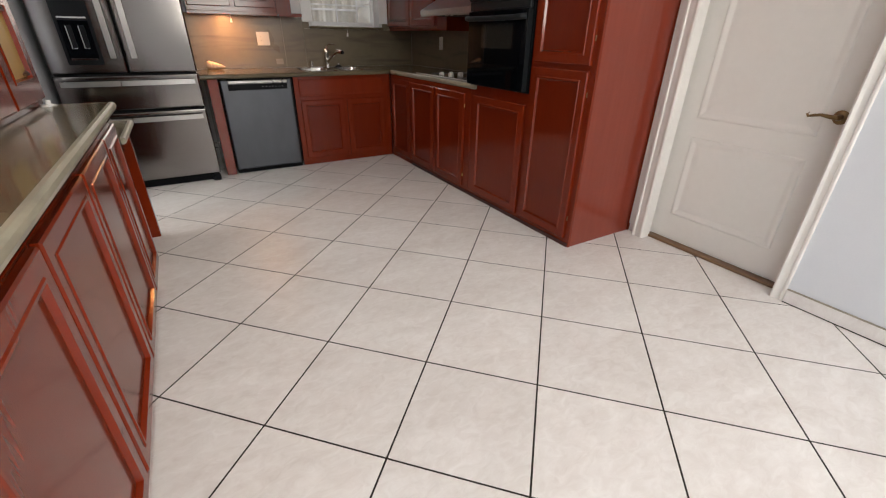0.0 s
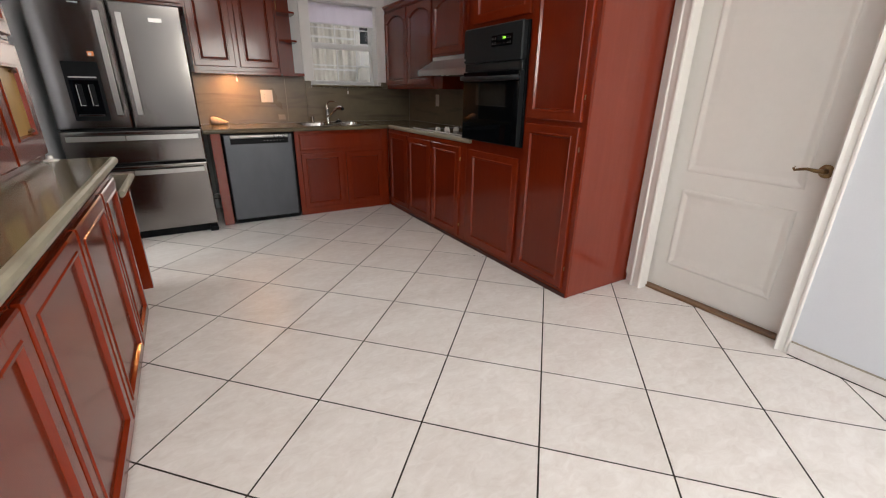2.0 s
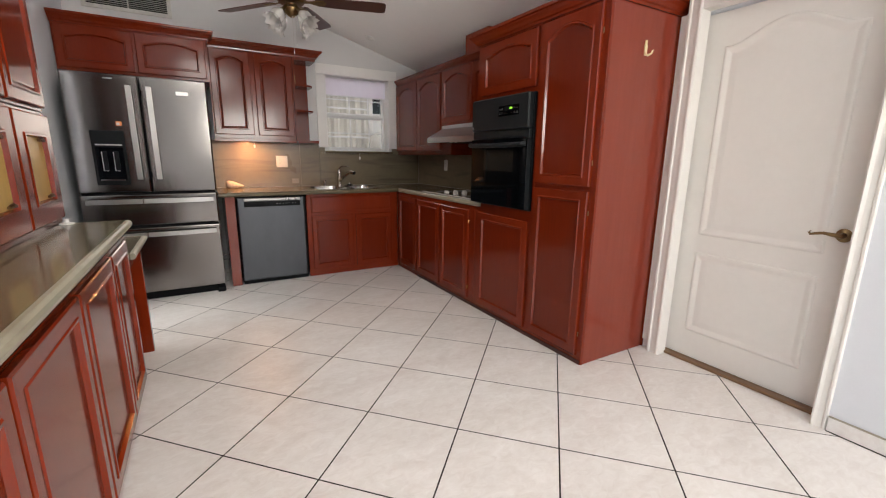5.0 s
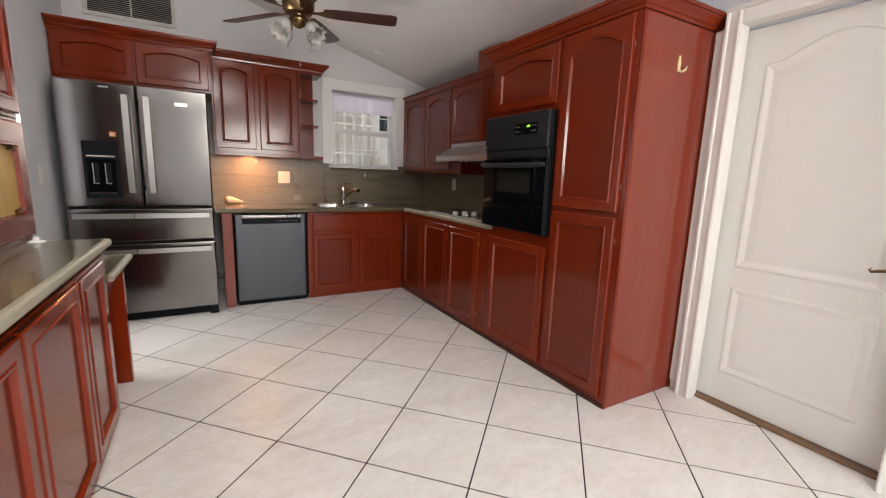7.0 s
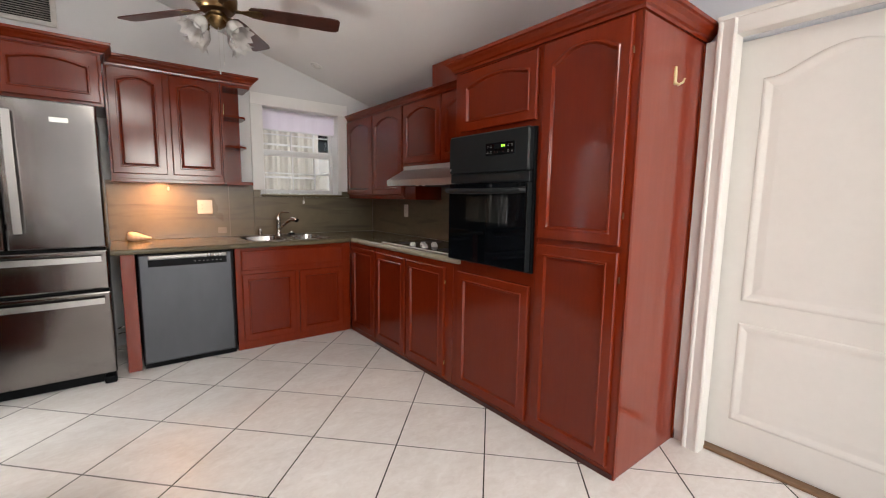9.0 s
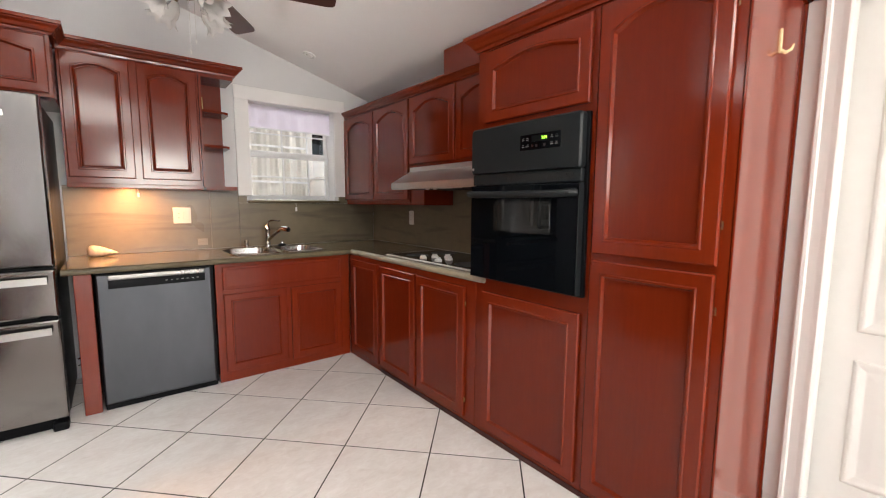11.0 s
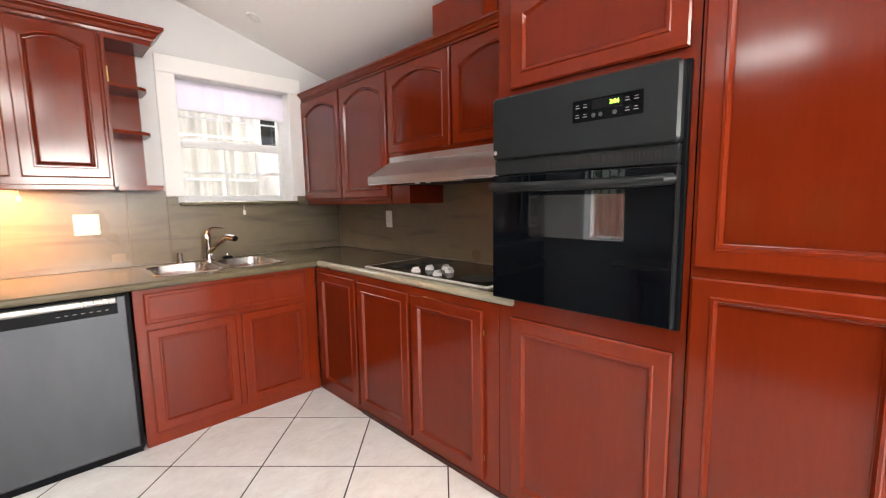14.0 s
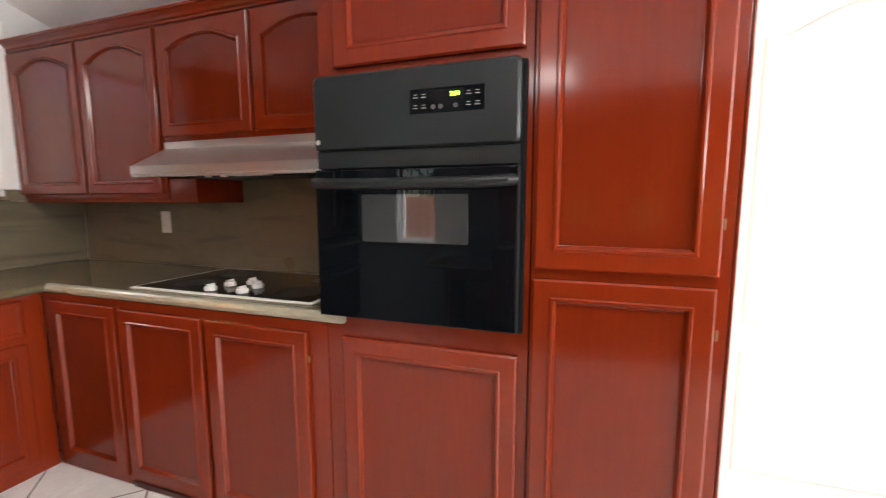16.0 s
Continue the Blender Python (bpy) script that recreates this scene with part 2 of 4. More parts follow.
def box(side, u0, u1, v0, v1, w0, w1, bevel=0.003, bm=None):
    bm = bm or bmesh.new()
    made = bmesh.ops.create_cube(bm, size=1)["verts"]
    m = Matrix.LocRotScale(((u0 + u1) / 2, (v0 + v1) / 2, (w0 + w1) / 2), None, (abs(u1 - u0), abs(v1 - v0), abs(w1 - w0)))
    bmesh.ops.transform(bm, matrix=SIDES[side].to_4x4() @ m, verts=made)
    if bevel:
        edges = list({e for v in made for e in v.link_edges})
        bmesh.ops.bevel(bm, geom=edges, offset=bevel, segments=2, affect="EDGES", profile=0.5)
    return bm


def cbox(x0, x1, y0, y1, z0, z1, bevel=0.003, bm=None):
    return box("P", x0, x1, y0, y1, z0, z1, bevel, bm)


def turned(profile, m, seg=24, bm=None):
    """A body of revolution about local z: profile of (radius, height)."""
    bm = bm or bmesh.new()
    rings = []
    for r, h in profile:
        rings.append([bm.verts.new(m @ Vector((r * math.cos(2 * math.pi * k / seg), r * math.sin(2 * math.pi * k / seg), h))) for k in range(seg)])
    for a, b in zip(rings, rings[1:]):
        for k in range(seg):
            bm.faces.new((a[k], a[(k + 1) % seg], b[(k + 1) % seg], b[k]))
    for ring in (rings[0], rings[-1]):
        bm.faces.new(ring)
    return bm


def tube(points, radius, seg=10, bm=None):
    """A round bar along points; radius a number or one per point."""
    bm = bm or bmesh.new()
    pts = [Vector(p) for p in points]
    rings = []
    for k, p in enumerate(pts):
        d = (pts[min(k + 1, len(pts) - 1)] - pts[max(k - 1, 0)]).normalized()
        q = d.to_track_quat("Z", "Y")
        r = radius[k] if isinstance(radius, (list, tuple)) else radius
        rings.append([bm.verts.new(p + q @ Vector((r * math.cos(2 * math.pi * j / seg), r * math.sin(2 * math.pi * j / seg), 0))) for j in range(seg)])
    for a, b in zip(rings, rings[1:]):
        for k in range(seg):
            bm.faces.new((a[k], a[(k + 1) % seg], b[(k + 1) % seg], b[k]))
    for ring in (rings[0], rings[-1]):
        bm.faces.new(ring)
    return bm


def curve3(a, b, c, n=8):
    a, b, c = Vector(a), Vector(b), Vector(c)
    return [a * (1 - t) ** 2 + b * 2 * t * (1 - t) + c * t * t for t in [k / n for k in range(n + 1)]]


def prism(outline, m, depth):
    """An outline in local x, y pushed to depth in local z."""
    bm = bmesh.new()
    low = [bm.verts.new(m @ Vector((x, y, 0))) for x, y in outline]
    top = [bm.verts.new(m @ Vector((x, y, depth))) for x, y in outline]
    bm.faces.new(low[::-1]), bm.faces.new(top)
    for k in range(len(outline)):
        j = (k + 1) % len(outline)
        bm.faces.new((low[k], low[j], top[j], top[k]))
    return bm


def outline(u0, u1, v0, v1, inset, arch, full=False):
    """A door's loop at an inset from its edge, with an arched head of that rise."""
    a, b, c, d = u0 + inset, u1 - inset, v0 + inset, v1 - inset
    n = 14
    loop = [(a, c), (b, c)]
    for k in range(n + 1):
        t = k / n
        u = b + (a - b) * t
        s = 0.0
        if arch and inset > 0.02:
            x = min(1, max(0, (t - 0.03) / 0.94))
            s = -arch * (2 * x - 1) ** 2
        loop.append((u, d + s))
    return loop


def rings(side, loops, cap_last, bm=None, cap_first=False):
    bm = bm or bmesh.new()
    m = SIDES[side]
    made = [[bm.verts.new(m @ Vector((u, v, w))) for u, v in loop] for loop, w in loops]
    for a, b in zip(made, made[1:]):
        for k in range(len(a)):
            j = (k + 1) % len(a)
            bm.faces.new((a[k], a[j], b[j], b[k]))
    if cap_last:
        bm.faces.new(made[-1])
    if cap_first:
        bm.faces.new(made[0][::-1])
    return bm


def cab_door(side, u0, u1, v0, v1, w, parent, arch=0.0, raised=False, stile=0.058, mat=None):
    """A framed cabinet door, hung on its cabinet: frame with a beaded inner edge, and a panel."""
    mat = mat or WOOD
    o = lambda inset: outline(u0, u1, v0, v1, inset, arch)
    f = stile
    d = part("door", rings(side, [(o(0), w), (o(0), w + 0.015), (o(0.006), w + 0.02), (o(f - 0.008), w + 0.02), (o(f - 0.004), w + 0.024),
                                  (o(f + 0.003), w + 0.024), (o(f + 0.010), w + 0.009), (o(f + 0.014), w + 0.008)], False, cap_first=True), mat, parent)
    if raised:
        p = rings(side, [(o(f + 0.008), w + 0.006), (o(f + 0.013), w + 0.007), (o(f + 0.02), w + 0.015), (o(f + 0.026), w + 0.016)], True)
    else:
        p = rings(side, [(o(f + 0.010), w + 0.007), (o(f + 0.014), w + 0.0095)], True)
    part("panel", p, WOOD_PANEL if mat is WOOD else mat, d)
    return d


def moulding(name, path, profile, mat, parent=None, label=""):
    """A crown swept along a path in plan, mitred at its corners; profile of (out, up), out to the left of the way."""
    bm = bmesh.new()
    pts = [Vector(p) for p in path]
    rows = []
    for k, p in enumerate(pts):
        a = (p - pts[k - 1]).normalized() if k else None
        b = (pts[k + 1] - p).normalized() if k < len(pts) - 1 else None
        a, b = a or b, b or a
        na, nb = Vector((-a.y, a.x, 0)), Vector((-b.y, b.x, 0))
        n = (na + nb).normalized()
        n /= max(0.3, n.dot(na))
        rows.append([bm.verts.new(p + n * o + Vector((0, 0, h))) for o, h in profile])
    for a, b in zip(rows, rows[1:]):
        for k in range(len(profile)):
            j = (k + 1) % len(profile)
            bm.faces.new((a[k], a[j], b[j], b[k]))
    bm.faces.new(rows[0]), bm.faces.new(rows[-1][::-1])
    return part(name, bm, mat, parent, label)


CROWN = [(-0.01, 0), (0.012, 0), (0.014, 0.014), (0.024, 0.02), (0.034, 0.036), (0.05, 0.05), (0.052, 0.056), (0.062, 0.06), (0.062, 0.078), (-0.01, 0.078)]

# ---- the room ----
XW, XE, YS, YN = -2.88, 0.65, -8.0, 0.73
THICK = 0.2


def roof(x):
    """Height of the sloping ceiling."""
    return 2.54 - 0.29 * x


def wall_with_hole(name, side, u0, u1, top0, top1, w_in, hole, label, mat=None):
    """A wall slab whose top slopes from top0 to top1, with one opening through it."""
    a, b, c, d = hole
    f = lambda u: top0 + (top1 - top0) * (u - u0) / (u1 - u0)
    quads = [((u0, 0), (a, 0), (a, f(a)), (u0, f(u0))), ((b, 0), (u1, 0), (u1, f(u1)), (b, f(b))), ((a, d), (b, d), (b, f(b)), (a, f(a)))]
    if c > 0.001:
        quads.append(((a, 0), (b, 0), (b, c), (a, c)))
    bm = bmesh.new()
    for q in quads:
        p = prism(q, SIDES[side].to_4x4() @ Matrix.Translation((0, 0, w_in - THICK)), THICK)
        me = bpy.data.meshes.new("tmp")
        p.to_mesh(me)
        p.free()
        bm.from_mesh(me)
        bpy.data.meshes.remove(me)
    bmesh.ops.remove_doubles(bm, verts=bm.verts, dist=0.0001)
    return tagged(part(name, bm, mat or PAINT), label, "wall", kind="structure")


WIN = (-0.585, 0.205, 1.335, 2.205)
DOOR = (2.93, 3.792, 0.0, 2.098)
wall_with_hole("wall_north", "N", XW - THICK, XE + THICK, roof(XW - THICK), roof(XE + THICK), -YN, WIN, "off-white painted gable wall behind the sink", WALL_N)
wall_with_hole("wall_east", "E", -YN, -YS, roof(XE), roof(XE), -XE, DOOR, "pale blue painted wall with a white door")
wall_with_hole("wall_west_hutch", "W", -4.7, -1.6601, roof(XW), roof(XW), XW, (-2.35, -1.75, 2.34, 2.54), "pale blue painted wall above the hutch")
wall_with_hole("wall_west", "W", -1.66, YN, roof(XW), roof(XW), XW, (-0.99, -0.58, 0.88, 1.98), "pale blue painted wall behind the desk")
wall_with_hole("wall_west_rear", "W", YS, -4.701, roof(XW), roof(XW), XW, (-6.8, -5.0, 0.3, 2.15), "unseen pale blue wall with an added side opening")
tagged(part("wall_stub", cbox(XW, -2.60, -1.715, -1.655, 0.932, roof(XW), 0.004), PAINT), "white wall return at the hutch's end", "wall", kind="structure")
SOUTH_GAP = (-1.55, 0.15, 1.4, 2.48)
bm = bmesh.new()
for q in [((XW - THICK, 0), (SOUTH_GAP[0], 0), (SOUTH_GAP[0], roof(SOUTH_GAP[0])), (XW - THICK, roof(XW - THICK))), ((SOUTH_GAP[1], 0), (XE + THICK, 0), (XE + THICK, roof(XE + THICK)), (SOUTH_GAP[1], roof(SOUTH_GAP[1]))),
          ((SOUTH_GAP[0], 0), (SOUTH_GAP[1], 0), (SOUTH_GAP[1], SOUTH_GAP[2]), (SOUTH_GAP[0], SOUTH_GAP[2])),
          ((SOUTH_GAP[0], SOUTH_GAP[3]), (SOUTH_GAP[1], SOUTH_GAP[3]), (SOUTH_GAP[1], roof(SOUTH_GAP[1])), (SOUTH_GAP[0], roof(SOUTH_GAP[0])))]:
    p = prism(q, SIDES["N"].to_4x4() @ Matrix.Translation((0, 0, -YS)), THICK)
    me = bpy.data.meshes.new("tmp")
    p.to_mesh(me)
    p.free()
    bm.from_mesh(me)
    bpy.data.meshes.remove(me)
tagged(part("wall_south", bm, PAINT), "unseen pale blue wall around an opening added for fill light", "wall", kind="structure")

bm = bmesh.new()
FILL_HOLE = (-2.1, -1.1, -3.5, -1.9)
REAR = (-2.1, -1.1, -6.6, -5.0)
for x0, x1, y0, y1 in ((XW - THICK, FILL_HOLE[0], YS - THICK, YN + THICK), (FILL_HOLE[1], XE + THICK, YS - THICK, YN + THICK), (FILL_HOLE[0], FILL_HOLE[1], YS - THICK, REAR[2]), (FILL_HOLE[0], FILL_HOLE[1], REAR[3], FILL_HOLE[2]), (FILL_HOLE[0], FILL_HOLE[1], FILL_HOLE[3], YN + THICK)):
    p = prism([(x0, roof(x0)), (x1, roof(x1)), (x1, roof(x1) + 0.15), (x0, roof(x0) + 0.15)], SIDES["N"].to_4x4() @ Matrix.Translation((0, 0, -y1)), y1 - y0)
    me = bpy.data.meshes.new("tmp")
    p.to_mesh(me)
    p.free()
    bm.from_mesh(me)
    bpy.data.meshes.remove(me)
bmesh.ops.remove_doubles(bm, verts=bm.verts, dist=0.0001)
tagged(part("ceiling", bm, CEIL), "white painted ceiling sloping down to the cabinets", "ceiling", kind="structure")

for name, hole in (("fill_box_1", FILL_HOLE), ("fill_box_2", REAR)):
    skl = thing(name, (-1.6, (hole[2] + hole[3]) / 2, 3.2), "unseen light box added over a ceiling opening", "skylight", kind="structure")
    for x0, x1, y0, y1 in ((hole[0] - 0.04, hole[0], hole[2] - 0.04, hole[3] + 0.04), (hole[1], hole[1] + 0.04, hole[2] - 0.04, hole[3] + 0.04), (hole[0], hole[1], hole[2] - 0.04, hole[2]), (hole[0], hole[1], hole[3], hole[3] + 0.04)):
        part("curb", cbox(x0, x1, y0, y1, roof(hole[0]) + 0.152 if x1 <= hole[0] else roof(x1) + 0.152, 3.45, 0), TRIM, skl)
    part("dome", cbox(hole[0] - 0.05, hole[1] + 0.05, hole[2] - 0.05, hole[3] + 0.05, 3.452, 3.50, 0.01), WHITE, skl, "opaque white lid above the added fill lamp")

floor = tagged(part("floor", cbox(XW - THICK, XE + THICK, YS - THICK, YN + THICK, -0.12, -0.0012, 0), GROUT), "cream ceramic floor tiles laid diagonally with dark grout", "floor", kind="structure")
ORIGIN.pop("floor", None)

ground = tagged(part("ground", cbox(-60, 60, -60, 60, -0.35, -0.15, 0), STUCCO), "pale paved ground outside the house", "ground", kind="structure")

# baseboards and threshold
tagged(part("wall_east_rear", cbox(0.557, XE - 0.001, YS + 0.002, -3.80, 0, roof(XE) - 0.002, 0.003), PAINT), "pale blue painted wall beside the white door", "wall", kind="structure")
base = tagged(part("baseboard", cbox(0.544, 0.5565, YS, -3.853, 0, 0.074, 0.003), TILE), "low cream tile baseboard along the blue wall", "baseboard", kind="structure")
part("grout_line", cbox(0.5436, 0.5562, YS + 0.01, -3.854, 0.0745, 0.0785, 0), CAULK, base, "grey grout line on the tile edge")
part("grout_line", cbox(0.5415, 0.5438, YS + 0.01, -3.854, 0.0002, 0.005, 0), GROUT, base, "dark grout line at the floor")
tagged(part("baseboard", cbox(XE - 0.04, XE, -2.886, -2.826, 0, 0.06, 0.003), TILE), "short cream baseboard between cabinet and door", "baseboard", kind="structure")
tagged(part("threshold", cbox(XE - 0.012, XE + 0.05, -3.792, -2.93, 0, 0.018, 0.006), THRESH), "brown wooden door threshold strip", "threshold", kind="structure")

# ---- white panel door ----
door1 = thing("door_1", (XE, -3.355, 0), "closed white two-panel interior door with arched upper panel", "door", kind="structure")
u0, u1, v0, v1 = 2.9375, 3.784, 0.022, 2.09
w = -XE - 0.035
leaf = part("door_leaf", box("E", u0, u1, v0, v1, w - 0.04, w, 0.003), TRIM, door1)


def door_panel(a, b, c, d, rise):
    def lo(i):
        pts = [(a + i, c + i), (b - i, c + i)]
        for k in range(17):
            t = k / 16
            x = min(1, max(0, (t - 0.08) / 0.84))
            pts.append((b - i + (a - b + 2 * i) * t, d - i - rise + rise * (math.sin(math.pi * x) ** 1.3 if rise else 0)))
        return pts
    part("door_panel", rings("E", [(lo(-0.012), w), (lo(-0.006), w + 0.006), (lo(0.002), w + 0.008), (lo(0.010), w + 0.007), (lo(0.028), w + 0.0014), (lo(0.034), w + 0.001), (lo(0.066), w + 0.004), (lo(0.07), w + 0.0042)], True), TRIM, leaf)


door_panel(3.066, 3.652, 0.836, 1.985, 0.095)
door_panel(3.066, 3.652, 0.208, 0.70, 0)
for a, b, c, d in ((2.882, 2.966, 0, 2.185), (3.788, 3.850, 0, 2.185)):
    prof = [(0, 0), (0.084, 0), (0.084, 0.078), (0.078, 0.086), (0.066, 0.086), (0.06, 0.080), (0.03, 0.083), (0.012, 0.088), (0.002, 0.084), (0, 0.078)]
    flip = a < 3
    o = [(b - x, y) if flip else (a + x * 0.74, y * 1.22) for x, y in prof]
    m = SIDES["E"].to_4x4() @ Matrix(((1, 0, 0, 0), (0, 0, 1, 0), (0, 1, 0, -XE), (0, 0, 0, 1)))
    part("casing", prism(o, m, d), TRIM, door1)
part("casing", box("E", 2.8825, 3.8495, 2.10, 2.188, -XE, -XE + 0.080, 0.005), TRIM, door1)
part("casing_band", box("E", 2.88, 3.852, 2.17, 2.194, -XE, -XE + 0.089, 0.005), TRIM, door1)
for a, b in ((2.9301, 2.9365), (3.7855, 3.7919)):
    part("jamb", box("E", a, b, 0, 2.097, -XE - 0.13, -XE - 0.002, 0), TRIM, door1)
for v in (0.22, 1.05, 1.85):
    part("hinge", tube([(XE + 0.03, -2.9372, v - 0.045), (XE + 0.03, -2.9372, v + 0.045)], 0.006), BRASS, door1, "small brass hinge")
H = SIDES["E"].to_4x4() @ Matrix.Translation((3.728, 0.928, w))
handle = part("lever_handle", turned([(0.031, 0), (0.033, 0.006), (0.026, 0.012), (0.014, 0.016), (0.012, 0.045), (0.009, 0.052)], H, 24), BRASS, door1, "antique brass lever handle", True)
pts = [H @ Vector(p) for p in ((0, 0, 0.044), (-0.03, 0.002, 0.046), (-0.065, 0.006, 0.046), (-0.095, 0.0, 0.046), (-0.115, -0.006, 0.046), (-0.122, 0.004, 0.046), (-0.115, 0.012, 0.046))]
part("lever", tube(pts, [0.011, 0.010, 0.0075, 0.007, 0.006, 0.006, 0.004], 12), BRASS, handle, smooth=True)

# ---- sink window ----
win = thing("window_1", ((WIN[0] + WIN[1]) / 2, YN, WIN[2]), "white double-hung window with muntins above the sink", "window", kind="structure")
for a, b, c, d in ((-0.70, -0.585, 1.375, 2.205), (0.205, 0.315, 1.375, 2.205), (-0.70, 0.315, 2.205, 2.32)):
    part("window_casing", box("N", a, b, c, d, -YN, -YN + 0.02, 0.005), CASING, win)
ys = 0.865
for a, b, c, d, y in ((-0.583, -0.545, 1.345, 1.775, ys), (0.165, 0.203, 1.345, 1.775, ys), (-0.545, 0.165, 1.345, 1.385, ys), (-0.545, 0.165, 1.735, 1.775, ys),
                      (-0.583, -0.55, 1.775, 2.2, ys + 0.03), (0.17, 0.203, 1.775, 2.2, ys + 0.03), (-0.55, 0.17, 1.776, 1.80, ys + 0.03)):
    part("sash_rail", box("N", a, b, c, d, -y - 0.028, -y, 0.004), VINYL, win)
for a, b, c, d, y in ((-0.255, -0.24, 1.385, 1.735, ys + 0.012), (-0.01, 0.005, 1.385, 1.735, ys + 0.012), (-0.545, 0.165, 1.55, 1.565, ys + 0.0105),
                      (-0.255, -0.24, 1.80, 2.2, ys + 0.042), (-0.01, 0.005, 1.80, 2.2, ys + 0.042), (-0.55, 0.17, 1.955, 1.968, ys + 0.0405)):
    part("muntin", box("N", a, b, c, d, -y - 0.01, -y, 0.002), VINYL, win)
for c, d, y in ((1.385, 1.735, ys + 0.016), (1.80, 2.2, ys + 0.046)):
    g = part("pane", box("N", -0.548, 0.168, c - 0.003, d + 0.003, -y - 0.003, -y, 0), PANE, win)
    g.visible_shadow = False
for a, b, c, d in ((-0.585, -0.5835, 1.336, 2.204), (0.2035, 0.205, 1.336, 2.204)):
    part("window_jamb", box("N", a, b, c, d, -YN - 0.195, -YN - 0.001, 0), CASING, win)
part("window_head", box("N", -0.583, 0.203, 2.2035, 2.2048, -YN - 0.195, -YN - 0.001, 0), CASING, win)
sill = tagged(part("window_sill", cbox(-0.625, 0.24, YN - 0.06, 0.86, 1.31, 1.335, 0.008), STONE), "olive stone ledge under the window", "window sill", kind="structure")
bm = bmesh.new()
row = [[bm.verts.new((-0.575 + 0.77 * k / 24, 0.80 + 0.0012 * math.sin(k * 1.7), z)) for k in range(25)] for z in (2.195, 2.1, 1.99)]
for a, b in zip(row, row[1:]):
    for k in range(24):
        bm.faces.new((a[k], a[k + 1], b[k + 1], b[k]))
bmesh.ops.solidify(bm, geom=bm.faces, thickness=0.002)
shade = thing("roller_shade", (-0.19, 0.80, 1.99), "lilac-white roller shade pulled part way down", "shade")
part("fabric", bm, SHADE, shade)
part("roller", tube([(-0.575, 0.815, 2.185), (0.195, 0.815, 2.185)], 0.015, 14), VINYL, shade)
part("hem_bar", cbox(-0.575, 0.195, 0.794, 0.808, 1.983, 1.997, 0.003), VINYL, shade)

# ---- porch beyond the sink window ----
porch = tagged(part("wall_porch", cbox(-3.2, 2.6, 2.4, 2.5, -0.15, 3.0, 0), STUCCO), "pale stucco porch wall outside the window", "wall", kind="structure")
for x0, x1, y in ((-1.3, 0.30, 1.75),):
    bm = bmesh.new()
    n = int((x1 - x0) / 0.006)
    up, lo = [], []
    for k in range(n + 1):
        x = x0 + (x1 - x0) * k / n
        yy = y + 0.02 * math.sin(x * 38 + math.sin(x * 9)) + 0.006 * math.sin(x * 97 + 1)
        up.append(bm.verts.new((x, yy, 2.62))), lo.append(bm.verts.new((x, yy + 0.004, -0.15)))
    for k in range(n):
        bm.faces.new((lo[k], lo[k + 1], up[k + 1], up[k]))
    tagged(part("curtain", bm, CURTAIN), "pleated beige curtain hanging on the porch outside", "curtain", "porch curtains")
pd = thing("porch_window", (0.3, 2.38, 1.5), "dark porch window seen through the sink window", "window")
part("dark_glass", cbox(0.47, 0.79, 2.36, 2.37, 1.965, 2.75, 0), BLACKG, pd)
part("frame", cbox(0.42, 0.84, 2.372, 2.395, 1.915, 2.80, 0.004), VINYL, pd)
post = tagged(part("porch_post", cbox(0.305, 0.37, 1.72, 1.80, -0.15, 2.95, 0.006), TRIM), "white porch post between the curtains", "post")
bm = bmesh.new()
bmesh.ops.create_icosphere(bm, subdivisions=3, radius=1)
for v in bm.verts:
    v.co = Vector((0.5 + v.co.x * 0.24, 1.65 + v.co.y * 0.14, 1.42 + max(-0.4, v.co.z) * 0.22)) + v.co * 0.03 * noise.noise(v.co * 3)
tagged(part("cushion", bm, CURTAIN, None, "", True), "pale cushion on a porch shelf", "cushion")
tagged(part("porch_shelf", cbox(0.2, 0.9, 1.5, 1.85, 1.30, 1.335, 0.004), STUCCO), "pale shelf on the porch", "shelf")
tagged(part("wall_porch_sun_fascia", cbox(-3.2, 2.6, 0.935, 0.99, 2.30, 2.949, 0), STUCCO), "unseen fascia added under the porch roof against the sun", "wall", kind="structure")
tagged(part("wall_porch_sun_block", cbox(2.601, 2.7, 0.935, 2.5, -0.15, 3.0, 0), STUCCO), "unseen stucco end wall added to block the sun", "wall", kind="structure")
tagged(part("wall_porch_roof", cbox(-3.2, 2.6, 0.93, 2.5, 2.95, 3.0, 0), STUCCO), "unseen roof keeping the sun off the porch", "roof", kind="structure")
for k, z in enumerate((1.55, 1.95)):
    tagged(part("porch_rail", cbox(-1.3, 0.30, 1.70, 1.712, z - 0.012, z + 0.012, 0.003), VINYL), "white porch window bar before the curtain", "rail", "porch bars")

# ---- west window with bars, garden beyond ----
w2 = thing("window_2", (XW, -0.78, 0.87), "narrow barred window beside the desk", "window", kind="structure")
for a, b, c, d in ((-0.99, -0.96, 0.88, 1.98), (-0.61, -0.58, 0.88, 1.98), (-0.96, -0.61, 0.88, 0.91), (-0.96, -0.61, 1.95, 1.98)):
    part("window_frame", box("W", a, b, c, d, XW - 0.12, XW - 0.08, 0.004), VINYL, w2)
for k in range(4):
    part("bar", tube([(XW - 0.24, -0.92 + 0.093 * k, 0.8), (XW - 0.24, -0.92 + 0.093 * k, 2.05)], 0.008, 8), BLACK, w2)
part("bar", tube([(XW - 0.24, -1.0, 1.7), (XW - 0.24, -0.55, 1.7)], 0.008, 8), BLACK, w2)
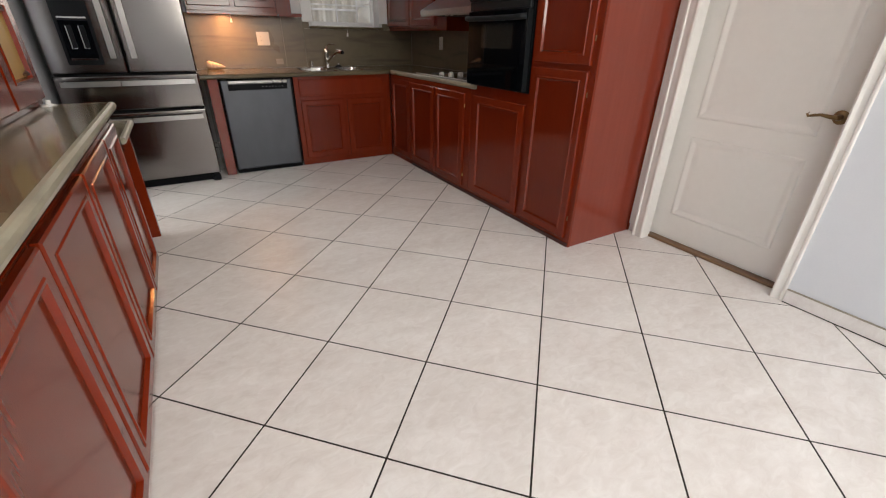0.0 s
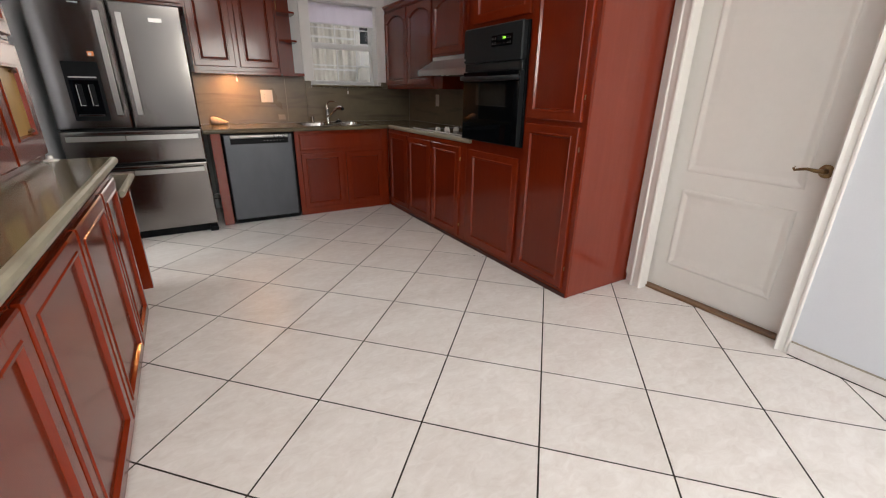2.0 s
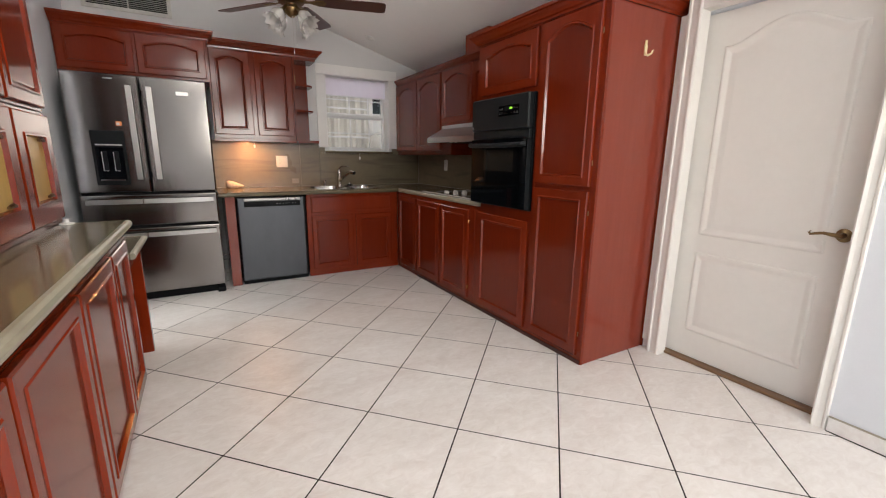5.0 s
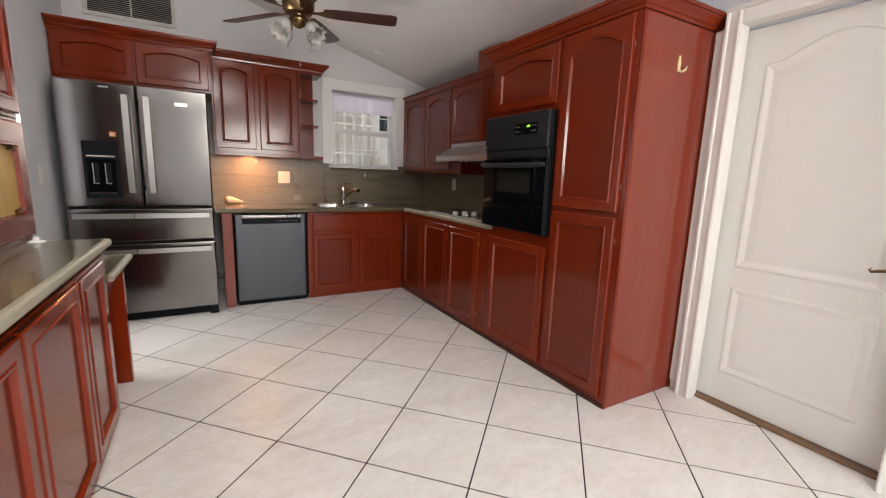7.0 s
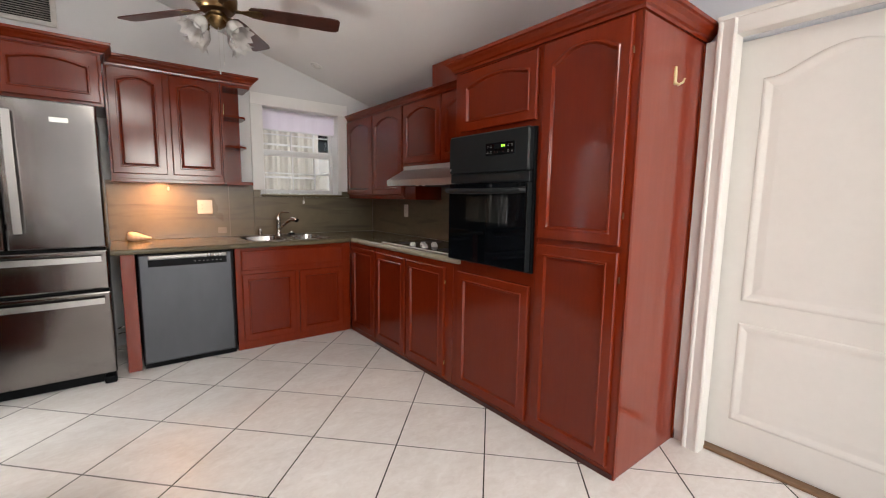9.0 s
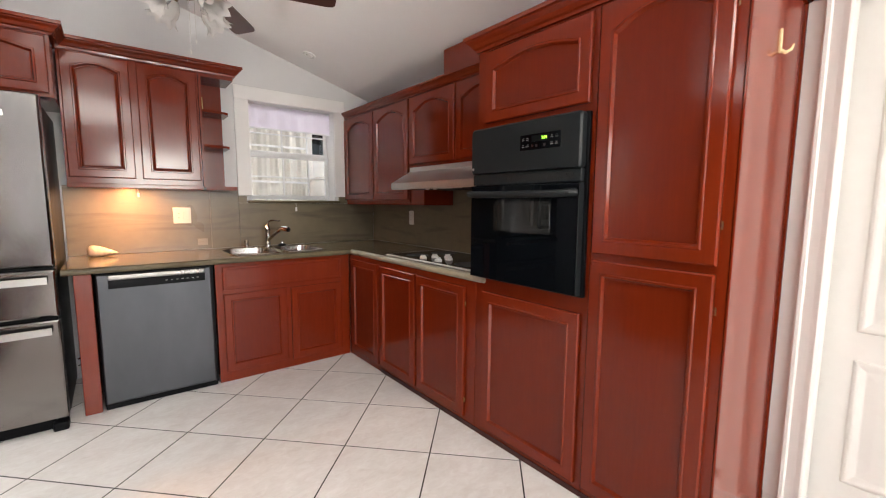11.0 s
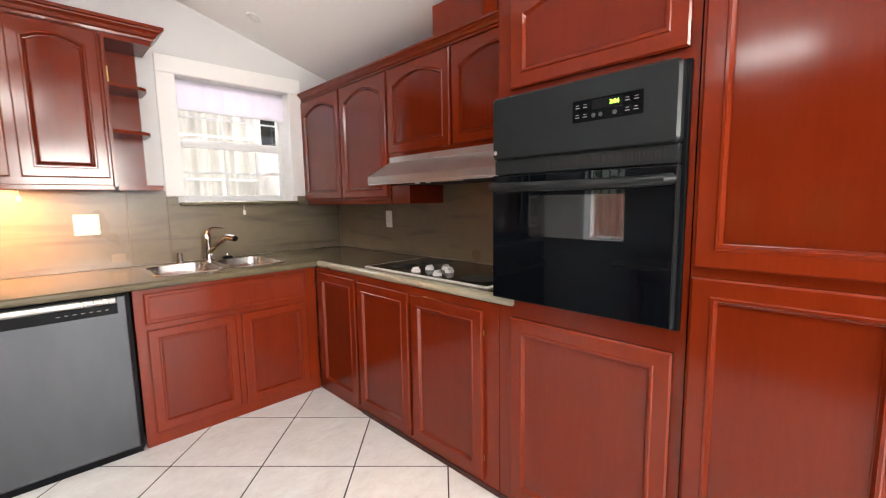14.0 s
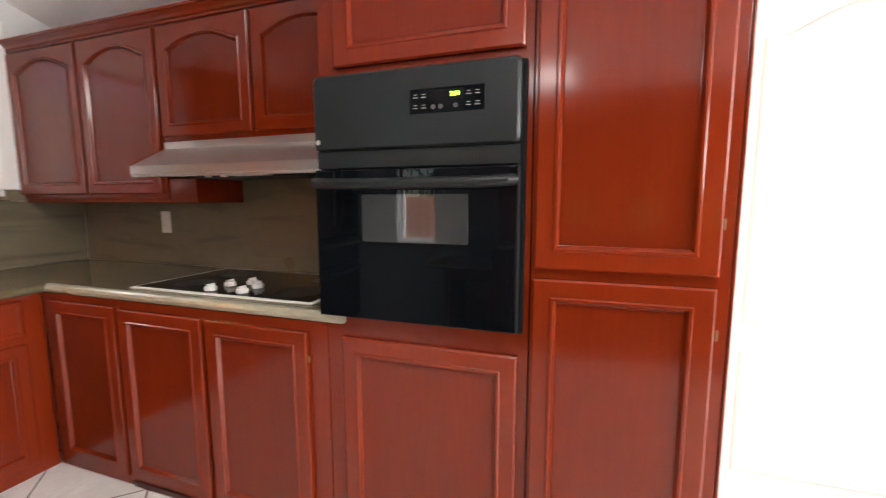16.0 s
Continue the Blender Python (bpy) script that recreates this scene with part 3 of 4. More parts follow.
w3 = thing("window_3", (XW, -2.05, 2.26), "small high window above the hutch", "window", kind="structure")
for a, b, c, d in ((-2.348, -2.322, 2.342, 2.538), (-1.778, -1.752, 2.342, 2.538), (-2.322, -1.778, 2.342, 2.366), (-2.322, -1.778, 2.514, 2.538)):
    part("window_frame", box("W", a, b, c, d, XW - 0.19, XW - 0.15, 0.004), VINYL, w3)
fence = thing("garden_fence", (-6.0, -1.0, -0.15), "red-brown wooden garden fence", "fence")
for k in range(40):
    part("board", cbox(-6.02, -5.99, -4 + k * 0.15, -3.86 + k * 0.15, -0.15, 1.38, 0), FENCE, fence)
bm = bmesh.new()
for k in range(1400):
    p = Vector((random.uniform(-8.6, -7.2), random.uniform(-4.5, 2.5), random.uniform(0.6, 4.2)))
    d = Vector((random.uniform(-1, 1), random.uniform(-1, 1), random.uniform(-1, 1))).normalized()
    e = d.orthogonal().normalized() * 0.07
    d *= 0.13
    bm.faces.new([bm.verts.new(p + q) for q in (-d, e, d, -e)])
tagged(part("hedge", bm, LEAF), "leafy green garden hedge behind the fence", "hedge", kind="stuff")

# ---- east run: base cabinets ----


def cabinet(name, side, u0, u1, v0, v1, w0, w1, label, category="cabinet", group="", mat=None, frame_depth=0.019):
    at = SIDES[side] @ Vector(((u0 + u1) / 2, v0, (w0 + w1) / 2))
    c = thing(name, at, label, category, group)
    part("body", box(side, u0 + 0.0015, u1 - 0.0015, v0, v1, w0, w1 - frame_depth, 0.001), mat or WOOD, c)
    return c


def face_frame(side, u0, u1, v0, v1, w1, c, openings=(), d=0.019):
    """The face frame as one board with a dark shadow line behind the doors."""
    part("face_frame", box(side, u0 + 0.0015, u1 - 0.0015, v0, v1, w1 - d, w1, 0.0015), WOOD, c)


G_E, G_N = "east base cabinets", "sink base cabinets"
c = cabinet("base_cabinet", "E", 0.0, 0.525, 0, 0.878, -0.64, 0, "narrow cherry corner base cabinet under the stone counter", "cabinet", G_E)
face_frame("E", 0.0, 0.525, 0, 0.878, 0, c)
cab_door("E", 0.068, 0.513, 0.055, 0.848, 0.001, c)
c = cabinet("base_cabinet", "E", 0.525, 1.60, 0, 0.878, -0.64, 0, "glossy cherry two-door base cabinet under the cooktop", "cabinet", G_E)
face_frame("E", 0.525, 1.60, 0, 0.878, 0, c)
cab_door("E", 0.536, 1.013, 0.055, 0.842, 0.001, c)
cab_door("E", 1.038, 1.518, 0.055, 0.84, 0.001, c)
part("toe_shade", box("E", 0.527, 1.598, 0.0, 0.026, 0.0005, 0.006, 0.001), WOOD_SHADE, c, "dark strip painting the shade at the floor")
for v in (0.16, 0.74):
    part("hinge", tube([SIDES["E"] @ Vector((1.524, v - 0.014, 0.01)), SIDES["E"] @ Vector((1.524, v + 0.014, 0.01))], 0.0038, 8), GOLD, c, "small brass hinge")

oc = cabinet("oven_cabinet", "E", 1.60, 2.305, 0, 2.11, -0.64, 0, "tall cherry cabinet holding a built-in oven", "cabinet")
face_frame("E", 1.60, 2.305, 0, 2.11, 0, oc)
cab_door("E", 1.668, 2.273, 0.055, 0.842, 0.001, oc)
cab_door("E", 1.666, 2.28, 1.733, 2.09, 0.001, oc, arch=0.04)
pc = cabinet("pantry_cabinet", "E", 2.305, 2.812, 0, 2.11, -0.64, 0, "tall cherry pantry cabinet with two stacked doors", "cabinet", mat=WOOD)
face_frame("E", 2.305, 2.812, 0, 2.11, 0, pc)
cab_door("E", 2.313, 2.778, 0.055, 1.085, 0.001, pc)
cab_door("E", 2.316, 2.78, 1.114, 2.095, 0.001, pc, arch=0.06)
part("end_panel", cbox(0.021, 0.60, -2.816, -2.8125, 0.0, 2.10, 0.001), WOOD_END, pc, "plain lighter cherry veneer end panel")
tagged(part("trim", cbox(0.598, 0.649, -2.8865, -2.8262, 0.061, 2.10, 0.002), TRIM), "white trim strip between the pantry and the door casing", "trim", kind="structure")
part("scribe_strip", cbox(0.60, 0.648, -2.825, -2.8125, 0.0, 2.10, 0.003), WOOD, pc)
part("corner_bead", cbox(-0.002, 0.02, -2.820, -2.8125, 0.0, 2.10, 0.002), WOOD, pc)
for v in (0.2, 0.96, 1.25, 1.95):
    part("hinge", tube([SIDES["E"] @ Vector((2.785, v - 0.014, 0.008)), SIDES["E"] @ Vector((2.785, v + 0.014, 0.008))], 0.003, 8), BRASS, pc, "small brass hinge")
cr = thing("crown_moulding", (0.3, -2.2, 2.10), "dark cherry crown moulding around the tall cabinets", "moulding", kind="structure")
moulding("crown", [(0.648, -2.812, 2.105), (0.0, -2.812, 2.105), (0.0, -1.60, 2.105), (0.31, -1.60, 2.105)], CROWN, WOOD, cr)

for cab, y0, y1 in ((pc, 2.307, 2.81), (oc, 1.602, 2.303)):
    part("toe_shade", box("E", y0, y1, 0.0, 0.026, 0.0005, 0.006, 0.001), WOOD_SHADE, cab, "dark strip painting the shade at the floor")

# east uppers
ua = cabinet("upper_cabinet", "E", -0.728, 0.452, 1.325, 2.155, -0.645, -0.33, "cherry upper cabinet with two arched doors", "cabinet", "east upper cabinets")
face_frame("E", -0.728, 0.452, 1.325, 2.155, -0.33, ua)
cab_door("E", -0.715, -0.13, 1.345, 2.14, -0.329, ua, arch=0.06)
cab_door("E", -0.112, 0.44, 1.345, 2.14, -0.329, ua, arch=0.06)
part("light_rail", box("E", -0.728, 0.452, 1.30, 1.3245, -0.36, -0.335, 0.003), WOOD, ua)
ub = cabinet("upper_cabinet", "E", 0.452, 1.598, 1.60, 2.155, -0.645, -0.33, "short cherry upper cabinet above the range hood", "cabinet", "east upper cabinets")
face_frame("E", 0.452, 1.598, 1.60, 2.155, -0.33, ub)
cab_door("E", 0.465, 1.02, 1.62, 2.14, -0.329, ub, arch=0.055)
cab_door("E", 1.036, 1.585, 1.62, 2.14, -0.329, ub, arch=0.055)
cr = thing("crown_moulding", (0.3, -0.4, 2.15), "dark cherry crown moulding along the upper cabinets", "moulding", kind="structure")
moulding("crown", [(0.33, -1.597, 2.150), (0.33, 0.728, 2.150)], [(o * 0.7, h * 0.75) for o, h in CROWN], WOOD, cr)
bxc = thing("duct_cover", (0.45, -1.1, 2.2), "plain cherry box hiding the hood duct", "box")
part("panel", cbox(0.335, 0.58, -1.24, -0.875, 2.157, 2.395, 0.002), WOOD, bxc)
part("back_panel", cbox(0.45, 0.58, -1.58, -1.245, 2.157, 2.36, 0.002), WOOD, bxc)

# ---- range hood ----
hood = thing("range_hood", (0.4, -1.03, 1.42), "brushed stainless under-cabinet range hood", "range hood")
o = [(-0.645, 1.44), (-0.155, 1.425), (-0.15, 1.432), (-0.15, 1.468), (-0.325, 1.565), (-0.325, 1.598), (-0.645, 1.598)]
m = SIDES["E"].to_4x4() @ Matrix(((0, 0, 1, 0.455), (0, 1, 0, 0), (1, 0, 0, 0), (0, 0, 0, 1)))
part("canopy", prism(o, m, 1.14), HOOD, hood)
part("filter", box("E", 0.60, 1.50, 1.421, 1.4275, -0.58, -0.30, 0.001), DARK, hood, "dark mesh grease filter")
part("light_lens", box("E", 0.95, 1.15, 1.42, 1.4272, -0.28, -0.22, 0.002), VENT, hood, "pale plastic lamp lens")
part("lip", box("E", 0.455, 1.595, 1.418, 1.426, -0.165, -0.152, 0.002), HOOD, hood)
for u in (0.88, 0.97):
    part("switch", box("E", u - 0.012, u + 0.012, 1.412, 1.424, -0.20, -0.18, 0.003), WHITE, hood, "small white rocker switch")
blk = thing("wood_block", (0.5, -0.63, 1.30), "cherry filler box beneath the range hood", "filler panel")
part("front", cbox(0.335, 0.628, -0.64, -0.455, 1.30, 1.4195, 0.003), WOOD, blk)

# ---- countertop and backsplash ----
ct = thing("countertop", (0.3, -0.4, 0.88), "polished olive stone L-shaped countertop with bullnose edge", "countertop")


def slab(x0, x1, y0, y1, name="slab"):
    return part(name, cbox(x0, x1, y0, y1, 0.882, 0.92, 0), STONE, ct)


SB = ((-0.895, -0.535), (-0.49, -0.16))
SY = (0.10, 0.56)
slab(-1.835, SB[0][0], -0.02, YN - 0.02)
slab(SB[0][0], 0.02, -0.02, SY[0])
slab(SB[0][0], 0.02, SY[1], YN - 0.02)
slab(SB[0][1], SB[1][0], *SY)
slab(SB[1][1], 0.02, *SY)
slab(0.02, XE - 0.02, -1.598, YN - 0.02)
nose = [(-0.002, 0.0385), (0.012, 0.038), (0.021, 0.031), (0.025, 0.019), (0.021, 0.007), (0.012, 0), (-0.002, -0.0005)]
lip = [(o + (0.012 if o > 0 else 0), h) for o, h in nose]
moulding("bullnose_edge", [(0.02, -1.65, 0.8815), (0.02, -0.0205, 0.8815)], lip, STONE_EDGE, ct, "pale bullnose edge along the cooktop run")
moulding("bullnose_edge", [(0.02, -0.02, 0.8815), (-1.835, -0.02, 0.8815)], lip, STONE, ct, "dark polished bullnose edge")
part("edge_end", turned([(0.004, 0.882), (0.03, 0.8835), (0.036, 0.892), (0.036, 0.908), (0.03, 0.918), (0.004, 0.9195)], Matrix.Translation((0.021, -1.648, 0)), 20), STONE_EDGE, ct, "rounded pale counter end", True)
bs = thing("backsplash", (-0.7, YN, 0.92), "olive stone slab backsplash with brown veins", "backsplash")
part("slab", cbox(-1.845, -0.925, YN - 0.019, YN - 0.0005, 0.9215, 1.43, 0.001), SPLASH, bs)
part("slab", cbox(-0.92, -0.70, YN - 0.019, YN - 0.0005, 0.9215, 1.415, 0.001), SPLASH, bs)
part("slab", cbox(-0.698, XE - 0.02, YN - 0.019, YN - 0.0005, 0.9215, 1.309, 0.001), SPLASH, bs)
part("slab", cbox(-0.698, -0.63, YN - 0.019, YN - 0.0005, 1.31, 1.374, 0.001), SPLASH, bs)
part("slab", cbox(0.245, XE - 0.02, YN - 0.019, YN - 0.0005, 1.31, 1.374, 0.001), SPLASH, bs)
part("seam", cbox(-0.9248, -0.9202, YN - 0.0195, YN - 0.0005, 0.9215, 1.42, 0), CAULK, bs, "pale caulked seam")
bs2 = thing("backsplash", (XE, -0.4, 0.92), "olive stone slab backsplash behind the cooktop", "backsplash")
part("slab", cbox(XE - 0.019, XE - 0.0005, -1.597, YN - 0.02, 0.9215, 1.60, 0.001), SPLASH, bs2)

# ---- sink cabinet, dishwasher, end panel ----
sc = cabinet("sink_cabinet", "N", -1.035, -0.001, 0, 0.878, -0.70, 0, "cherry sink base cabinet with false drawer front and two doors", "cabinet", G_N)
face_frame("N", -1.035, -0.001, 0, 0.878, 0, sc)
cab_door("N", -0.988, -0.542, 0.075, 0.655, 0.001, sc, stile=0.054)
cab_door("N", -0.508, -0.085, 0.065, 0.65, 0.001, sc, stile=0.054)
part("drawer_front", rings("N", [(outline(-0.99, -0.085, 0.685, 0.855, i, 0), q) for i, q in ((0, 0.001), (0, 0.012), (0.007, 0.016), (0.02, 0.016), (0.024, 0.014))], True, cap_first=True), WOOD, sc)

dw = thing("dishwasher", (-1.37, 0.2, 0), "slate grey stainless dishwasher with chrome pocket handle", "dishwasher")
part("tub", cbox(-1.688, -1.044, 0.0, 0.65, 0.02, 0.872, 0.003), BLACK, dw)
part("door_panel", rings("N", [(outline(-1.683, -1.062, 0.042, 0.868, i, 0), q) for i, q in ((0, 0.0), (0, 0.022), (0.004, 0.028), (0.008, 0.03))], True, cap_first=True), SLATE, dw, "slate grey front")
part("toe_kick", cbox(-1.683, -1.052, -0.012, -0.001, 0.003, 0.038, 0.002), BLACK, dw)
part("control_strip", box("N", -1.625, -1.10, 0.778, 0.83, 0.0302, 0.033, 0.002), BLACK, dw, "black control pocket")
part("handle_bar", box("N", -1.625, -1.10, 0.833, 0.864, 0.0285, 0.052, 0.009), BARM, dw, "polished chrome handle")
for k in range(7):
    part("button", box("N", -1.33 + k * 0.03, -1.317 + k * 0.03, 0.802, 0.806, 0.0325, 0.0338, 0), KEY, dw)
ep = thing("end_panel", (-1.74, 0.3, 0), "cherry end panel closing the counter beside the fridge", "panel")
part("panel", cbox(-1.785, -1.70, 0.0, 0.65, 0, 0.88, 0.002), WOOD_END, ep)
part("face", cbox(-1.785, -1.70, -0.02, -0.0005, 0, 0.88, 0.003), WOOD_END, ep)

# ---- sink, faucet ----
sk = thing("sink", (-0.52, 0.33, 0.92), "double-bowl stainless steel kitchen sink", "sink")


def rrect(x0, x1, y0, y1, r, n=6):
    pts = []
    for cx, cy, a0 in ((x1 - r, y1 - r, 0), (x0 + r, y1 - r, 90), (x0 + r, y0 + r, 180), (x1 - r, y0 + r, 270)):
        for k in range(n + 1):
            a = radians(a0 + 90 * k / n)
            pts.append((cx + r * math.cos(a), cy + r * math.sin(a)))
    return pts


for x0, x1 in SB:
    g = lambda i, r: rrect(x0 + i, x1 - i, SY[0] + i, SY[1] - i, r)
    part("bowl", rings("P", [(g(-0.022, 0.10), 0.9203), (g(-0.02, 0.10), 0.9235), (g(0.004, 0.09), 0.9225), (g(0.008, 0.085), 0.90), (g(0.02, 0.08), 0.76), (g(0.05, 0.06), 0.74)], True), STEEL_L, sk, smooth=True)
    part("drain", turned([(0.04, 0.7405), (0.038, 0.744), (0.02, 0.742)], Matrix.Translation(((x0 + x1) / 2, 0.33, 0))), CHROME, sk)
fc = thing("faucet", (-0.49, 0.635, 0.92), "chrome single-lever kitchen faucet", "faucet")
part("body", turned([(0.032, 0.9205), (0.032, 0.926), (0.024, 0.935), (0.022, 1.06), (0.026, 1.075), (0.026, 1.085), (0.02, 1.108), (0.004, 1.116)], Matrix.Translation((-0.49, 0.635, 0)), 24), CHROME, fc, smooth=True)
part("spout", tube(curve3((-0.49, 0.625, 0.975), (-0.46, 0.55, 1.03), (-0.425, 0.48, 1.08), 8), [0.017, 0.0165, 0.016, 0.0155, 0.015, 0.015, 0.016, 0.018, 0.02], 14), CHROME, fc, smooth=True)
head = part("spray_head", tube([(-0.43, 0.488, 1.078), (-0.408, 0.455, 1.09), (-0.378, 0.41, 1.08)], [0.019, 0.024, 0.023], 16), CHROME, fc, smooth=True)
part("nozzle", tube([(-0.3775, 0.409, 1.0797), (-0.371, 0.40, 1.0765)], [0.022, 0.018], 16), BLACK, head, "black rubber nozzle", True)
part("lever", tube([(-0.49, 0.635, 1.105), (-0.48, 0.625, 1.14), (-0.462, 0.605, 1.156), (-0.40, 0.545, 1.15)], [0.014, 0.009, 0.007, 0.005], 10), CHROME, fc, smooth=True)
sd = thing("soap_dispenser", (-0.665, 0.65, 0.92), "short brushed metal soap dispenser", "dispenser")
part("body", turned([(0.022, 0.9205), (0.022, 0.925), (0.017, 0.93), (0.017, 0.985), (0.012, 0.99)], Matrix.Translation((-0.665, 0.65, 0)), 20), STEEL_L, sd, smooth=True)
ag = thing("sink_stopper", (-0.36, 0.64, 0.92), "round black sink stopper knob", "stopper")
part("knob", turned([(0.036, 0.9205), (0.036, 0.93), (0.022, 0.938), (0.014, 0.941)], Matrix.Translation((-0.36, 0.64, 0)), 20), BLACK, ag, smooth=True)
part("button", turned([(0.013, 0.9412), (0.013, 0.955), (0.009, 0.96)], Matrix.Translation((-0.36, 0.64, 0)), 16), CHROME, ag, "chrome push button", True)

# ---- cooktop ----
ck = thing("cooktop", (0.32, -1.03, 0.92), "black glass electric cooktop with white frame and knobs", "cooktop")
part("frame", cbox(0.05, 0.585, -1.497, -0.53, 0.9205, 0.9275, 0.002), WHITE, ck, "white rim")
part("glass_plate", cbox(0.068, 0.567, -1.479, -0.548, 0.9277, 0.9290, 0.0005), BLACKG, ck)
for x, y, r in ((0.20, -0.74, 0.085), (0.45, -0.75, 0.105), (0.20, -1.33, 0.105), (0.45, -1.31, 0.085)):
    part("burner", turned([(r, 0.9296), (r, 0.930), (r - 0.01, 0.9301)], Matrix.Translation((x, y, 0)), 32), CHAR, ck)
for x, y in ((0.106, -0.945), (0.205, -0.95), (0.27, -1.015), (0.11, -1.112), (0.212, -1.10)):
    k = part("knob", turned([(0.025, 0.930), (0.026, 0.94), (0.023, 0.946), (0.02, 0.947)], Matrix.Translation((x, y, 0)), 20), WHITE, ck, "white control knob", True)
    part("grip", cbox(x - 0.02, x + 0.02, y - 0.005, y + 0.005, 0.9465, 0.958, 0.002), WHITE, k)

# ---- wall oven ----
ov = thing("wall_oven", (0, -1.935, 0.92), "black built-in electric wall oven with glass door", "oven")
a, b = 1.612, 2.276
part("side_trim", box("E", a, b + 0.012, 0.915, 1.70, 0.0008, 0.02, 0.003), BLACK, ov)
cp = part("control_panel", rings("E", [(rrect(a, b, 1.468, 1.70, 0.018), q) for q in (0.0205, 0.05)] + [(rrect(a + 0.008, b - 0.008, 1.474, 1.692, 0.016), 0.06)], True, cap_first=True), CHAR, ov, "charcoal control panel")
part("vent_strip", box("E", a + 0.004, b - 0.002, 1.412, 1.4675, 0.0205, 0.045, 0.003), CHAR, ov)
for k in range(34):
    part("vent_slot", box("E", 1.86 + k * 0.0112, 1.8655 + k * 0.0112, 1.425, 1.455, 0.0448, 0.0462, 0), DARK, ov)
dr = part("oven_door", box("E", a - 0.002, b - 0.006, 0.925, 1.408, 0.0205, 0.055, 0.004), BLACKG, ov, "black glass door")
part("door_edge", box("E", b - 0.0055, b - 0.001, 0.925, 1.408, 0.0205, 0.0545, 0.001), CHAR, dr, "thin charcoal edge")
part("window", rings("E", [(rrect(1.78, 2.13, 1.18, 1.33, 0.008), 0.0552), (rrect(1.781, 2.129, 1.181, 1.329, 0.008), 0.0562)], True), GREYW, dr, "smoky oven window")
pts = [SIDES["E"] @ Vector(p) for p in ((a + 0.004, 1.368, 0.06), (a + 0.02, 1.366, 0.085), (a + 0.08, 1.362, 0.098), (1.94, 1.36, 0.102), (b - 0.09, 1.362, 0.098), (b - 0.03, 1.366, 0.085), (b - 0.014, 1.368, 0.06))]
part("door_handle", tube(pts, 0.017, 12), CHAR, dr, "wide charcoal bar handle", True)
di = part("display_panel", rings("E", [(rrect(1.952, 2.178, 1.562, 1.632, 0.004), 0.0602), (rrect(1.953, 2.177, 1.563, 1.631, 0.004), 0.0612)], True), BLACKG, cp, "glossy black touch panel")
for k in range(2):
    for j in range(2):
        for u in (1.963, 2.124):
            x = u + k * 0.026
            part("key", box("E", x, x + 0.014, 1.5765 + j * 0.03, 1.579 + j * 0.03, 0.0612, 0.0618, 0), KEY, cp)
            part("key", box("E", x + 0.002, x + 0.012, 1.585 + j * 0.03, 1.5868 + j * 0.03, 0.0612, 0.0618, 0), KEY, cp)
for u in (2.025, 2.048, 2.093):
    part("key", turned([(0.007, 0.0612), (0.007, 0.0616)], SIDES["E"].to_4x4() @ Matrix.Translation((u, 1.579, 0)), 16), STEEL, cp)
part("clock_window", box("E", 2.02, 2.116, 1.597, 1.625, 0.0612, 0.0616, 0), BLACK, cp)
text = bpy.data.curves.new("clock", "FONT")
text.body, text.size, text.extrude, text.align_x, text.align_y = "3:04", 0.018, 0.0004, "CENTER", "CENTER"
tm = new("tmp_text", text)
dg = bpy.context.evaluated_depsgraph_get()
me = bpy.data.meshes.new_from_object(tm.evaluated_get(dg))
bpy.data.objects.remove(tm)
bm = bmesh.new()
bm.from_mesh(me)
bmesh.ops.transform(bm, matrix=SIDES["E"].to_4x4() @ Matrix.Translation((2.091, 1.611, 0.0622)), verts=bm.verts)
part("clock_digits", bm, LED, cp, "green clock reading 3:04")
part("badge", turned([(0.008, 0.0602), (0.008, 0.0612)], SIDES["E"].to_4x4() @ Matrix.Translation((1.63, 1.495, 0)), 16), MARK, cp, "round silver badge")

# ---- west-side north wall: upper cabinet, shelf, fridge cabinet ----
ul = cabinet("upper_cabinet", "N", -1.80, -1.005, 1.44, 2.30, -YN + 0.002, -0.44, "cherry upper cabinet with two arched raised-panel doors", "cabinet")
face_frame("N", -1.80, -1.005, 1.44, 2.30, -0.44, ul)
cab_door("N", -1.785, -1.425, 1.478, 2.285, -0.439, ul, arch=0.035, raised=True)
cab_door("N", -1.385, -1.02, 1.478, 2.285, -0.439, ul, arch=0.035, raised=True)
part("light_rail", box("N", -1.80, -1.005, 1.41, 1.4395, -0.462, -0.43, 0.003), WOOD, ul)
sh = thing("corner_shelf", (-0.9, 0.58, 1.44), "open cherry end shelf with curved tiers beside the window", "shelf")
part("back", cbox(-1.003, -0.80, YN - 0.014, YN - 0.001, 1.43, 2.30, 0.001), WOOD, sh)
part("side", cbox(-1.003, -0.985, 0.44, YN - 0.015, 1.43, 2.30, 0.001), WOOD, sh)
for z, t in ((1.41, 0.03), (1.745, 0.018), (2.01, 0.018), (2.27, 0.03)):
    pts = [(-0.984, YN - 0.015), (-0.984, 0.445)] + ([(-0.76, 0.445), (-0.76, YN - 0.015)] if t > 0.02 else [(-0.83, 0.47), (-0.795, 0.50), (-0.785, 0.54), (-0.785, YN - 0.015)])
    part("tier", prism(pts[::-1], Matrix.Translation((0, 0, z)), t), WOOD, sh)
part("brass_clip", cbox(-0.984, -0.976, 0.47, 0.485, 2.03, 2.12, 0.002), GOLD, sh, "bright brass hinge leaf")
cr = thing("crown_moulding", (-1.3, 0.44, 2.29), "dark cherry crown moulding over the north cabinets", "moulding", kind="structure")
